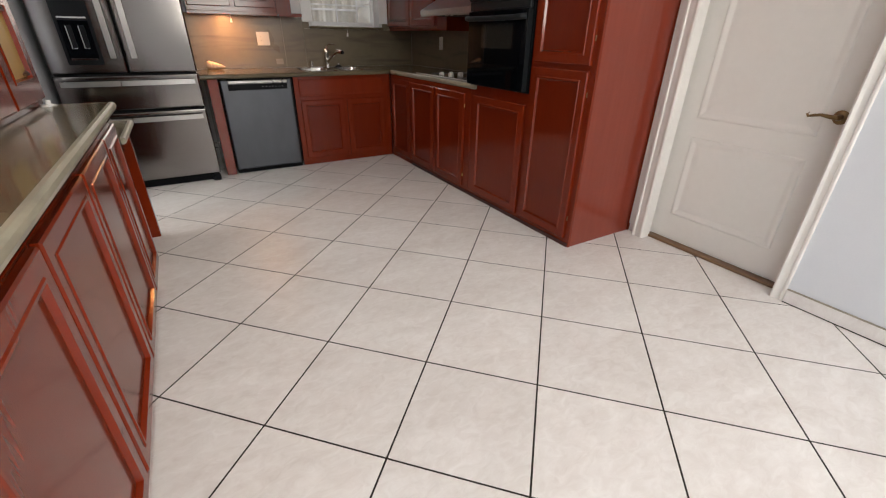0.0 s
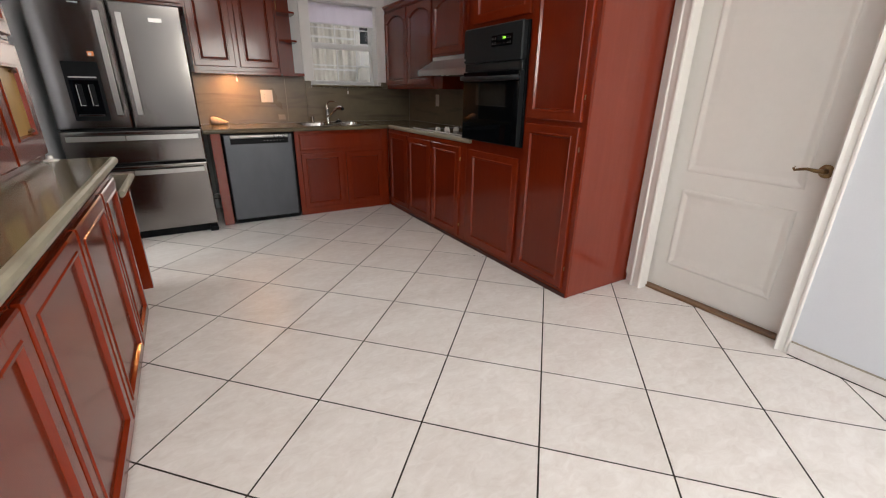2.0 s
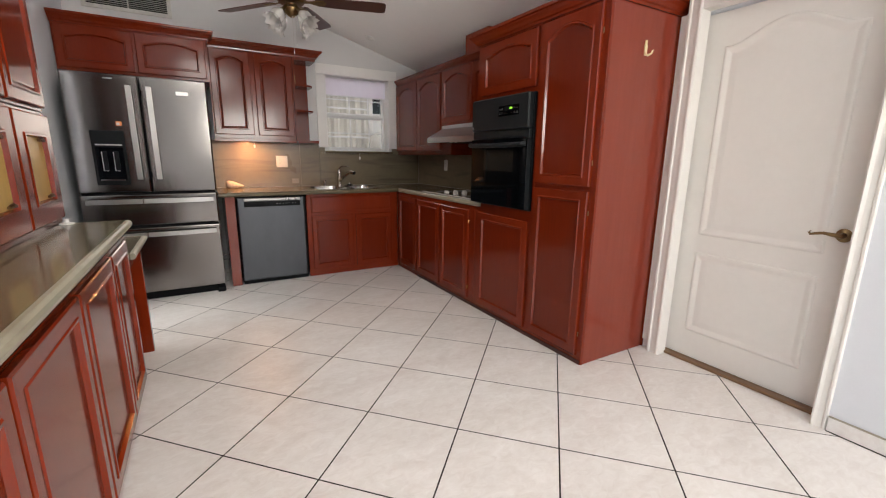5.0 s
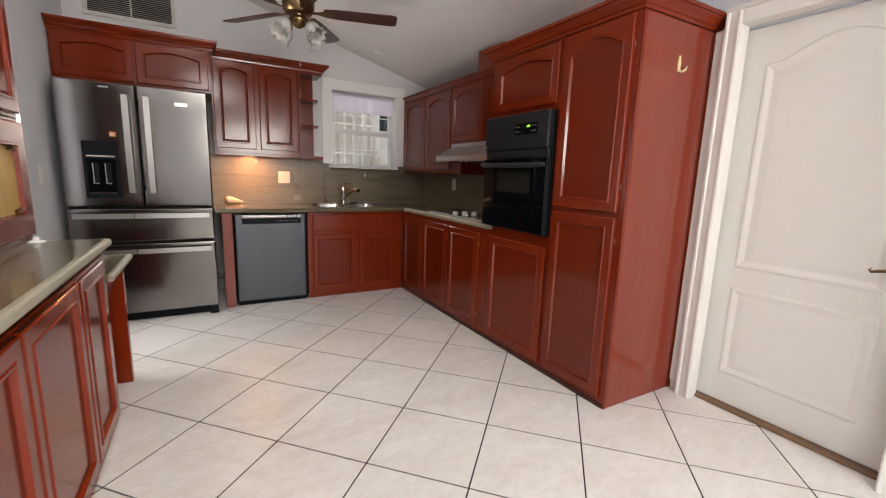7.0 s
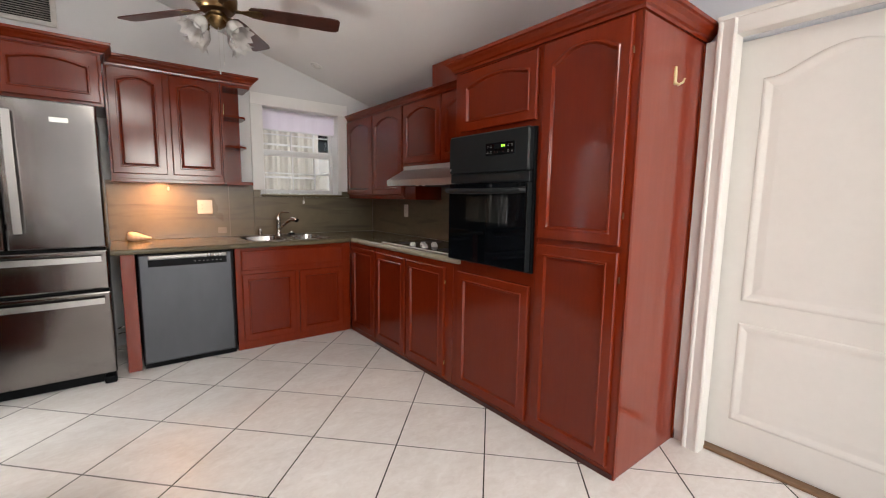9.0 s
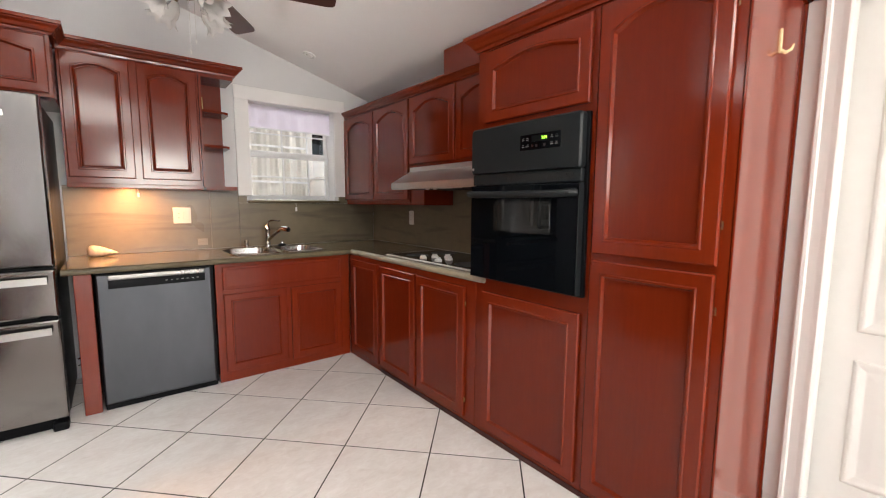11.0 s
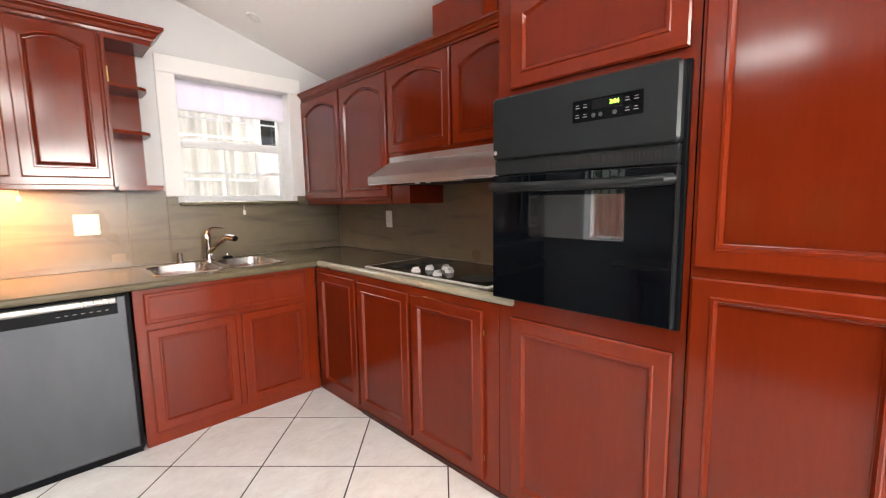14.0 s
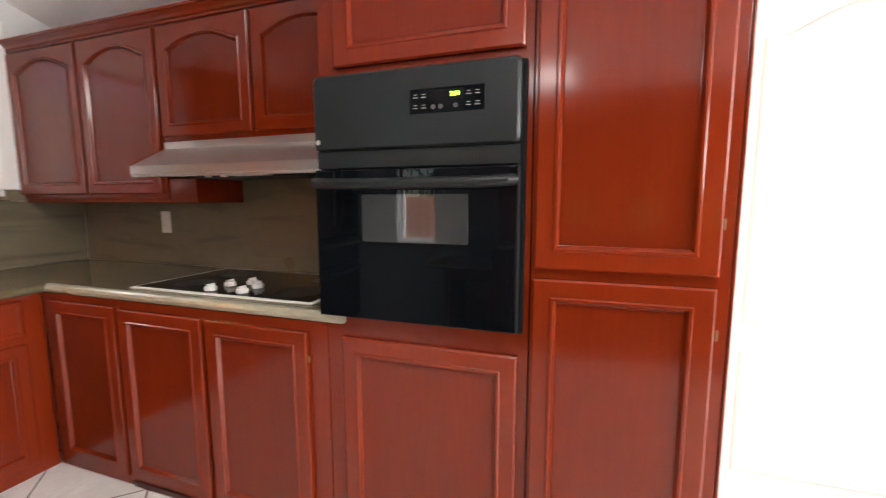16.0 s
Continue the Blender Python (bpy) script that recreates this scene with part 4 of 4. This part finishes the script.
moulding("crown", [(-0.76, YN - 0.001, 2.295), (-0.76, 0.44, 2.295), (-1.80, 0.44, 2.295)], CROWN, WOOD, cr)
fcab = cabinet("fridge_cabinet", "N", -2.875, -1.802, 1.93, 2.29, -YN + 0.002, -0.17, "wide cherry cabinet with two arched doors above the fridge", "cabinet")
face_frame("N", -2.875, -1.802, 1.93, 2.29, -0.17, fcab)
cab_door("N", -2.86, -2.352, 1.95, 2.275, -0.169, fcab, arch=0.032)
cab_door("N", -2.336, -1.82, 1.95, 2.275, -0.169, fcab, arch=0.032)
cr = thing("crown_moulding", (-2.3, 0.17, 2.28), "dark cherry crown moulding over the fridge cabinet", "moulding", kind="structure")
moulding("crown", [(-1.802, 0.44, 2.285), (-1.802, 0.17, 2.285), (-2.877, 0.17, 2.285)], CROWN, WOOD, cr)

# ---- fridge ----
fr = thing("fridge", (-2.33, 0.25, 0), "dark stainless french-door fridge with two bottom drawers", "refrigerator")
X0, X1, YF = -2.815, -1.845, -0.15
part("cabinet_box", cbox(X0 + 0.01, X1 - 0.01, YF + 0.075, 0.70, 0.03, 1.86, 0.004), CHAR, fr, "charcoal side panels")


def fridge_front(name, x0, x1, z0, z1, mat=None):
    return part(name, rings("N", [(outline(x0, x1, z0, z1, i, 0), q) for i, q in ((0, -YF - 0.07), (0, -YF - 0.012), (0.004, -YF - 0.004), (0.012, -YF))], True, cap_first=True), mat or STEEL, fr)


xm = -2.325
ld = fridge_front("left_door", X0, xm - 0.004, 0.955, 1.885)
rd = fridge_front("right_door", xm + 0.004, X1, 0.955, 1.885)
d1 = fridge_front("upper_drawer", X0, X1, 0.672, 0.94)
d2 = fridge_front("lower_drawer", X0, X1, 0.075, 0.655)
for z0, z1 in ((0.94, 0.955), (0.655, 0.672)):
    part("gasket", cbox(X0 + 0.01, X1 - 0.01, YF + 0.03, YF + 0.07, z0, z1, 0), BLACK, fr)
part("hinge_cover", cbox(X1 - 0.12, X1 - 0.01, YF + 0.02, YF + 0.12, 1.8605, 1.89, 0.006), BLACK, fr)
for d, x in ((ld, -2.392), (rd, -2.258)):
    side = [(-0.062 - 0.012 * (1 - (k / 5 - 1) ** 2), 1.065 + 0.0735 * k) for k in range(11)]
    hb = prism(side + [(y + 0.014, z) for y, z in side[::-1]], Matrix(((0, 0, 1, x - 0.019), (1, 0, 0, YF), (0, 1, 0, 0), (0, 0, 0, 1))), 0.038)
    h = part("handle", hb, BARM, d, "bright flat vertical bar handle")
    for z in (1.10, 1.765):
        part("standoff", cbox(x - 0.012, x + 0.012, YF - 0.053, YF - 0.001, z - 0.02, z + 0.02, 0.003), STEEL, h)
for d, z in ((d1, 0.885), (d2, 0.60)):
    flat = [(X0 + 0.04 + 0.0895 * k, -0.05 - 0.014 * (1 - (k / 5 - 1) ** 2)) for k in range(11)]
    hb = prism(flat + [(x, y + 0.014) for x, y in flat[::-1]], Matrix.Translation((0, YF, z - 0.019)), 0.038)
    h = part("handle", hb, BARM, d, "bright flat horizontal bar handle")
    for x in (X0 + 0.075, X1 - 0.075):
        part("standoff", cbox(x - 0.02, x + 0.02, YF - 0.043, YF - 0.001, z - 0.01, z + 0.01, 0.003), STEEL, h)
dp = part("dispenser", box("N", -2.685, -2.465, 1.02, 1.45, -YF + 0.0003, -YF + 0.006, 0.003), BLACK, ld, "black water and ice dispenser")
part("niche", box("N", -2.665, -2.485, 1.06, 1.32, -YF + 0.0062, -YF + 0.008, 0.002), BLACKG, dp)
for x in (-2.63, -2.555):
    pad = part("paddle", cbox(x, x + 0.038, YF - 0.016, YF - 0.009, 1.13, 1.29, 0.004), BLACK, dp)
    part("rim", tube([(x + 0.004, YF - 0.0175, 1.284), (x + 0.004, YF - 0.0175, 1.135), (x + 0.034, YF - 0.0175, 1.135)], 0.0028, 8), MARK, pad, "pale metal rim")
part("control_bar", box("N", -2.66, -2.49, 1.335, 1.345, -YF + 0.0062, -YF + 0.0085, 0.001), MARK, dp)
part("tray", cbox(-2.655, -2.495, YF - 0.03, YF - 0.0085, 1.055, 1.07, 0.003), STEEL, dp)
part("badge", box("N", -2.075, -1.985, 1.755, 1.785, -YF + 0.0003, -YF + 0.003, 0.001), MARK, rd, "small silver maker badge")
part("badge", box("N", -2.55, -2.49, 1.845, 1.853, -YF + 0.0003, -YF + 0.002, 0), MARK, ld)
part("sticker", box("N", -2.51, -2.47, 1.49, 1.525, -YF + 0.0003, -YF + 0.001, 0), ORANGE, ld, "small orange sticker")
part("sticker", box("N", -2.505, -2.485, 1.495, 1.515, -YF + 0.0011, -YF + 0.0016, 0), MARK, ld)
part("foot_grille", cbox(X0 + 0.02, X1 - 0.06, YF + 0.06, YF + 0.09, 0.0, 0.074, 0.003), BLACK, fr)
for x in (X0 + 0.01, X1 - 0.075):
    part("foot", cbox(x, x + 0.07, YF + 0.0, YF + 0.09, 0.0, 0.05, 0.01), BLACK, fr)

# ---- west counter, desk and hutch ----
GW = "west base cabinets"
XF = -2.345
edges = (-4.50, -3.97, -3.405, -2.83, -2.262, -1.70)
for k, (y0, y1) in enumerate(zip(edges, edges[1:])):
    c = cabinet("base_cabinet", "W", y0, y1, 0, 0.888, XW + 0.002, XF, "cherry base cabinet with one framed door beside the walkway", "cabinet", GW)
    face_frame("W", y0, y1, 0, 0.846, XF, c)
    part("recess_shade", box("W", y0 + 0.003, y1 - 0.003, 0.848, 0.886, XF - 0.0188, XF - 0.016, 0), WOOD_SHADE, c, "dark board painting the shade in the gap beneath the counter")
    cab_door("W", y0 + 0.012, min(y1, -1.83 if k == 4 else y1) - 0.006, 0.07, 0.838, XF + 0.001, c)
wc = thing("countertop", (-2.6, -3.2, 0.89), "polished olive stone counter on the west cabinets", "countertop")
part("slab", cbox(XW + 0.002, -2.325, -4.52, -1.76, 0.89, 0.93, 0), STONE, wc)
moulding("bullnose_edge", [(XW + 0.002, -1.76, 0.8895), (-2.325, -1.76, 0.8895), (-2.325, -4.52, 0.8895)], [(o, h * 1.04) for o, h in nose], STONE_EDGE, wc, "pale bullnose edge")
dk = thing("desk", (-2.6, -1.4, 0), "low stone-topped built-in desk with cherry end panel", "desk")
part("desk_top", cbox(XW + 0.002, -2.335, -1.698, -1.12, 0.705, 0.74, 0), STONE, dk, "olive stone top")
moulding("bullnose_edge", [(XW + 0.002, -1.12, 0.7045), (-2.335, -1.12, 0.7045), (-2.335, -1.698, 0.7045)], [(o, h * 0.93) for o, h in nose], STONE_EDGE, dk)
part("end_panel", cbox(XW + 0.004, -2.365, -1.32, -1.285, 0, 0.704, 0.003), WOOD, dk)
part("stile", cbox(-2.40, -2.335, -1.328, -1.278, 0, 0.704, 0.003), WOOD, dk)
part("apron", cbox(-2.40, -2.375, -1.695, -1.33, 0.60, 0.704, 0.002), WOOD, dk)

XH = -2.585
hl = cabinet("hutch_cabinet", "W", -4.50, -1.716, 0.9315, 1.455, XW + 0.002, XH, "cherry counter-top hutch with amber glass doors", "cabinet")
face_frame("W", -4.50, -1.716, 0.9315, 1.455, XH, hl)
for y0, y1 in ((-2.19, -1.73), (-2.67, -2.21), (-3.15, -2.69), (-3.63, -3.17), (-4.11, -3.65)):
    o = lambda i: outline(y0, y1, 0.96, 1.44, i, 0)
    d = part("door", rings("W", [(o(0), XH + 0.001), (o(0), XH + 0.016), (o(0.006), XH + 0.02), (o(0.085), XH + 0.02), (o(0.09), XH + 0.024), (o(0.097), XH + 0.024), (o(0.105), XH + 0.006)], False), WOOD, hl)
    part("glass", rings("W", [(o(0.10), XH + 0.007), (o(0.104), XH + 0.008)], True), AMBER, d, "amber glass pane")
    for v in (1.075, 1.325):
        part("clip", tube([(XH + 0.017, y1 - 0.185, v), (XH + 0.02, y1 - 0.15, v + 0.006), (XH + 0.017, y1 - 0.115, v)], [0.006, 0.009, 0.006], 8), BRASS, d, "tarnished brass glass clip", True)
part("end_panel", cbox(XW + 0.004, -2.605, -1.6545, -1.649, 0.9315, 2.12, 0.001), WOOD, hl, "unseen cherry panel added to darken the fridge's reflection")
hu = cabinet("upper_cabinet", "W", -4.50, -1.716, 1.46, 2.12, XW + 0.002, XH, "cherry upper cabinets above the hutch", "cabinet")
face_frame("W", -4.50, -1.716, 1.46, 2.12, XH, hu)
for k in range(5):
    cab_door("W", -2.20 - 0.48 * k, -1.74 - 0.48 * k, 1.475, 2.10, XH + 0.001, hu, arch=0.05, raised=True)
cr = thing("crown_moulding", (-2.7, -3, 2.11), "dark cherry crown moulding over the hutch", "moulding", kind="structure")
moulding("crown", [(-2.60, -1.716, 2.115), (XH, -1.716, 2.115), (XH, -4.50, 2.115)], CROWN, WOOD, cr)

# ---- ceiling fan ----
HX, HY, HZ = -1.20, -0.68, 2.49
fan = thing("ceiling_fan", (HX, HY, HZ), "brass ceiling fan with five walnut blades and glass tulip lights", "ceiling fan")
T = Matrix.Translation((HX, HY, 0))
part("downrod", tube([(HX, HY, HZ + 0.13), (HX, HY, roof(HX) - 0.02)], 0.013, 12), BRASS, fan, smooth=True)
part("canopy", turned([(0.02, roof(HX) - 0.10), (0.05, roof(HX) - 0.07), (0.068, roof(HX) - 0.03), (0.07, roof(HX) + 0.03)], T, 28), BRASS, fan, smooth=True)
part("motor_housing", turned([(0.03, HZ - 0.035), (0.095, HZ - 0.03), (0.115, HZ - 0.005), (0.12, HZ + 0.05), (0.10, HZ + 0.085), (0.06, HZ + 0.105), (0.025, HZ + 0.135)], T, 32), BRASS, fan, "antique brass motor", True)
lk = part("light_kit", turned([(0.012, HZ - 0.135), (0.03, HZ - 0.125), (0.055, HZ - 0.10), (0.06, HZ - 0.07), (0.04, HZ - 0.05), (0.045, HZ - 0.036)], T, 28), BRASS, fan, smooth=True)
for k in range(5):
    a = radians(-17 + 72 * k)
    R = T @ Matrix.Rotation(a, 4, "Z") @ Matrix.Translation((0, 0, HZ - 0.01)) @ Matrix.Rotation(radians(-12), 4, "X")
    pts = [(0.20, -0.050), (0.30, -0.062), (0.70, -0.072), (0.735, -0.066), (0.75, -0.05), (0.75, 0.05), (0.735, 0.066), (0.70, 0.072), (0.30, 0.062), (0.20, 0.050), (0.185, 0.03), (0.185, -0.03)]
    bl = part("blade", prism(pts, R, 0.007), BLADE, fan)
    arm = prism([(0.09, -0.018), (0.14, -0.012), (0.19, -0.03), (0.25, -0.034), (0.275, 0), (0.25, 0.034), (0.19, 0.03), (0.14, 0.012), (0.09, 0.018)], R @ Matrix.Translation((0, 0, -0.007)), 0.006)
    part("blade_arm", arm, BRASS, bl, "antique brass bracket")
for k in range(4):
    a = radians(-58 + 90 * k)
    M = T @ Matrix.Rotation(a, 4, "Z") @ Matrix.Translation((0.075, 0, HZ - 0.085)) @ Matrix.Rotation(radians(136), 4, "Y")
    arm = part("lamp_arm", turned([(0.014, -0.03), (0.014, 0.02), (0.022, 0.03), (0.022, 0.045)], M, 16), BRASS, lk, smooth=True)
    bm = bmesh.new()
    prof = [(0.024, 0.04), (0.036, 0.055), (0.052, 0.085), (0.056, 0.115), (0.05, 0.135), (0.058, 0.155), (0.072, 0.168)]
    seg = 32
    ringv = []
    for i, (r, h) in enumerate(prof):
        ringv.append([bm.verts.new(M @ Vector(((r + 0.010 * (i / 6) ** 2 * math.cos(8 * 2 * math.pi * j / seg)) * math.cos(2 * math.pi * j / seg),
                                               (r + 0.010 * (i / 6) ** 2 * math.cos(8 * 2 * math.pi * j / seg)) * math.sin(2 * math.pi * j / seg),
                                               h + 0.008 * (i / 6) ** 3 * math.cos(8 * 2 * math.pi * j / seg)))) for j in range(seg)])
    for p, q in zip(ringv, ringv[1:]):
        for j in range(seg):
            bm.faces.new((p[j], p[(j + 1) % seg], q[(j + 1) % seg], q[j]))
    bmesh.ops.solidify(bm, geom=bm.faces, thickness=0.003)
    part("glass_shade", bm, FROST, lk, "frosted tulip glass shade", True)
    part("bulb", turned([(0.012, 0.045), (0.02, 0.07), (0.025, 0.09), (0.018, 0.11), (0.004, 0.118)], M, 16), WHITE, lk, smooth=True)
for dx, z in ((0.0, 2.10), (0.025, 2.16)):
    ch = part("pull_chain", tube([(HX + dx, HY - 0.02, HZ - 0.12), (HX + dx, HY - 0.02, z)], 0.0013, 6), VENT, fan, "thin pull chain")
    part("pull_knob", turned([(0.002, z - 0.02), (0.004, z - 0.013), (0.0035, z - 0.004), (0.0015, z)], Matrix.Translation((HX + dx, HY - 0.02, 0)), 10), WHITE, ch)

# ---- vent, downlight, plates and small things ----
vt = thing("air_vent", (-2.40, YN, 2.57), "white louvred return-air grille high on the wall", "vent")
vx0, vx1, vz0, vz1 = -2.74, -2.05, 2.565, 2.86
part("backing", box("N", vx0 + 0.02, vx1 - 0.02, vz0 + 0.02, vz1 - 0.02, -YN + 0.0005, -YN + 0.002, 0), DARK, vt)
for a, b, c, d in ((vx0, vx1, vz0, vz0 + 0.035), (vx0, vx1, vz1 - 0.035, vz1), (vx0, vx0 + 0.035, vz0 + 0.035, vz1 - 0.035), (vx1 - 0.035, vx1, vz0 + 0.035, vz1 - 0.035), (-2.40, -2.388, vz0 + 0.035, vz1 - 0.035)):
    part("frame", box("N", a, b, c, d, -YN + 0.0022, -YN + 0.016, 0.002), VENT, vt)
for k in range(13):
    z = vz0 + 0.045 + k * 0.0165
    bm = bmesh.new()
    vs = [bm.verts.new(p) for p in ((vx0 + 0.035, YN - 0.013, z), (vx1 - 0.035, YN - 0.013, z), (vx1 - 0.035, YN - 0.004, z + 0.009), (vx0 + 0.035, YN - 0.004, z + 0.009))]
    bm.faces.new(vs)
    bmesh.ops.solidify(bm, geom=bm.faces, thickness=0.0012)
    part("slat", bm, VENT, vt)

dl = thing("downlight", (-0.155, 0.375, roof(-0.155)), "small round white recessed ceiling light", "ceiling light")
M = Matrix.Translation((-0.155, 0.375, roof(-0.155))) @ Matrix.Rotation(math.atan(0.29), 4, "Y") @ Matrix.Rotation(math.pi, 4, "X")
part("trim_ring", turned([(0.055, -0.002), (0.055, 0.006), (0.047, 0.012), (0.035, 0.010), (0.03, 0.004)], M, 28), WHITE, dl, smooth=True)
part("lens", turned([(0.03, 0.004), (0.024, 0.014), (0.01, 0.018)], M, 20), TRIM, dl, smooth=True)


def plate(at_u, v, side, w, gangs, label, sockets=True):
    wd = 0.075 if gangs == 1 else 0.125
    p = thing("wall_plate", SIDES[side] @ Vector((at_u, v, w)), label, "wall plate", "wall plates")
    part("cover", rings(side, [(rrect(at_u - wd / 2, at_u + wd / 2, v - 0.065, v + 0.065, 0.006), w + 0.0003), (rrect(at_u - wd / 2, at_u + wd / 2, v - 0.065, v + 0.065, 0.006), w + 0.003),
                               (rrect(at_u - wd / 2 + 0.004, at_u + wd / 2 - 0.004, v - 0.061, v + 0.061, 0.005), w + 0.006)], True, cap_first=True), WHITE, p)
    for g in range(gangs):
        u = at_u + (g - (gangs - 1) / 2) * 0.048
        r = part("rocker", box(side, u - 0.016, u + 0.016, v - 0.034, v + 0.034, w + 0.006, w + 0.0085, 0.002), WHITE, p)
        if sockets and g == 0:
            for dv in (-0.018, 0.018):
                part("slot", box(side, u - 0.006, u + 0.006, v + dv - 0.004, v + dv + 0.004, w + 0.0085, w + 0.009, 0), VENT, r)
    return p


plate(-1.13, 1.205, "N", -YN + 0.019, 2, "white two-gang outlet and switch plate on the backsplash")
plate(0.03, 1.18, "E", -XE + 0.019, 1, "white outlet plate on the stone backsplash")
lp = thing("cover_plate", (-0.99, YN, 0.985), "small blank clear cover plate low on the backsplash", "wall plate")
part("cover", box("N", -1.03, -0.955, 0.955, 1.01, -YN + 0.0193, -YN + 0.022, 0.001), CAULK, lp)
cap = thing("plastic_cap", (-2.55, -1.79, 0.93), "small white plastic cap on the stone counter", "cap")
part("disc", turned([(0.03, 0.9305), (0.03, 0.936), (0.012, 0.94), (0.01, 0.955)], Matrix.Translation((-2.55, -1.80, 0)), 16), WHITE, cap, smooth=True)
plate(-0.34, 1.19, "W", XW, 1, "white light switch plate on the pale wall", False)

pk = thing("puck_light", (-1.42, 0.58, 1.44), "small round under-cabinet puck light", "light")
part("housing", turned([(0.034, 1.4395), (0.034, 1.428), (0.03, 1.425)], Matrix.Translation((-1.43, 0.48, 0)), 20), VENT, pk)
part("lens", turned([(0.026, 1.4245), (0.02, 1.422)], Matrix.Translation((-1.43, 0.48, 0)), 20), LAMP, pk)
for x, y, z, n in ((-1.41, 0.70, 1.40, "short white pull hanging on the backsplash"), (-0.20, 0.70, 1.285, "short white pull hanging beneath the window ledge")):
    pl = thing("cord_pull", (x, y, z), n, "cord pull")
    part("tab", cbox(x - 0.009, x + 0.009, y - 0.004, y + 0.004, z - 0.05, z - 0.015, 0.003), WHITE, pl)
    part("cord", tube([(x, y, z - 0.015), (x, y, z + 0.025)], 0.0015, 6), WHITE, pl)

# conch shell on the counter
bm = bmesh.new()
ringv = []
for i in range(22):
    t = i / 21
    r = 0.05 * math.sin(math.pi * min(1, t ** 0.6)) ** 0.7 * (1 - 0.5 * t) + 0.003
    ridge = 1 + 0.10 * math.sin(t * 34) * t
    c = Vector((-1.735 + 0.175 * t, 0.60 - 0.03 * t, 0.955 - 0.015 * t))
    ringv.append([bm.verts.new(c + Vector((0, math.cos(2 * math.pi * j / 18) * r * ridge * 1.1, math.sin(2 * math.pi * j / 18) * r * ridge * (0.75 if math.sin(2 * math.pi * j / 18) < 0 else 1))) + Vector((0, 0, 0.0)))
                  for j in range(18)])
for p, q in zip(ringv, ringv[1:]):
    for j in range(18):
        bm.faces.new((p[j], p[(j + 1) % 18], q[(j + 1) % 18], q[j]))
bm.faces.new(ringv[0]), bm.faces.new(ringv[-1])
lowest = min(v.co.z for v in bm.verts)
bmesh.ops.translate(bm, verts=bm.verts, vec=(0, 0, 0.921 - lowest))
tagged(part("sea_shell", bm, SHELL, None, "", True), "pale peach conch shell lying on the stone counter", "shell")

# plastic hook on the pantry's end panel
hk = thing("wall_hook", (0.31, -2.816, 1.89), "cream plastic adhesive hook on the cabinet side", "hook")
part("back_plate", prism([(-0.009, -0.036), (0.009, -0.036), (0.011, 0.008), (0.005, 0.045), (-0.005, 0.045), (-0.011, 0.008)], Matrix.Translation((0.31, -2.8162, 1.89)) @ Matrix.Rotation(radians(90), 4, "X"), 0.006), CREAM, hk)
part("prong", tube([(0.31, -2.822, 1.862), (0.314, -2.834, 1.852), (0.325, -2.848, 1.862), (0.331, -2.852, 1.88)], [0.007, 0.006, 0.005, 0.003], 10), CREAM, hk, smooth=True)

# water line behind the fridge gap
wl = thing("water_line", (-1.815, 0.5, 0.1), "thin grey water line in the gap beside the fridge", "pipe")
part("tube", tube([(-1.835, 0.60, 0.19), (-1.815, 0.62, 0.192), (-1.79, 0.62, 0.19)], 0.006, 8), STEEL_L, wl)
part("tube", tube([(-1.835, 0.60, 0.14), (-1.815, 0.62, 0.142), (-1.79, 0.62, 0.14)], 0.004, 8), BLACK, wl)

# ---- floor tiles, one by one ----
P0, TA, TB = Vector((-1.0075, -2.9782)), Vector((0.3266, -0.3385)), Vector((0.3324, 0.3395))
GAP = 0.0034


def clip(poly, axis, limit, keep_less):
    out = []
    for k in range(len(poly)):
        a, b = poly[k], poly[(k + 1) % len(poly)]
        ia, ib = ((a[axis] <= limit) == keep_less), ((b[axis] <= limit) == keep_less)
        if ia:
            out.append(a)
        if ia != ib:
            t = (limit - a[axis]) / (b[axis] - a[axis])
            out.append(a + (b - a) * t)
    return out


def tile_mesh(poly):
    bm = bmesh.new()
    n = len(poly)
    c = sum(poly, Vector((0, 0))) / n
    lo = [bm.verts.new((p.x, p.y, -0.012)) for p in poly]
    mid = [bm.verts.new((p.x, p.y, -0.0008)) for p in poly]
    top = [bm.verts.new((*(p + (c - p).normalized() * 0.0012), 0)) for p in poly]
    for a, b in ((lo, mid), (mid, top)):
        for k in range(n):
            bm.faces.new((a[k], a[(k + 1) % n], b[(k + 1) % n], b[k]))
    bm.faces.new(top)
    me = bpy.data.meshes.new("tile")
    bmesh.ops.recalc_face_normals(bm, faces=bm.faces)
    bm.to_mesh(me)
    bm.free()
    me.materials.append(TILE)
    return me


au, bu = TA.normalized(), TB.normalized()
unit = [au * GAP + bu * GAP, TA - au * GAP + bu * GAP, TA + TB - au * GAP - bu * GAP, TB + au * GAP - bu * GAP]
whole = tile_mesh(unit)
for i in range(-17, 18):
    for j in range(-17, 18):
        o = P0 + TA * i + TB * j
        poly = [o + p for p in unit]
        inside = [XW < p.x < XE and YS < p.y < YN for p in poly]
        if not any(inside):
            continue
        if all(inside):
            me, at = whole, (o.x, o.y, 0)
        else:
            for axis, limit, less in ((0, XE, True), (0, XW, False), (1, YN, True), (1, YS, False)):
                poly = clip(poly, axis, limit, less)
            if len(poly) < 3:
                continue
            me, at = tile_mesh(poly), (0, 0, 0)
        t = new("tile", me)
        t.location = at
        t.parent = floor
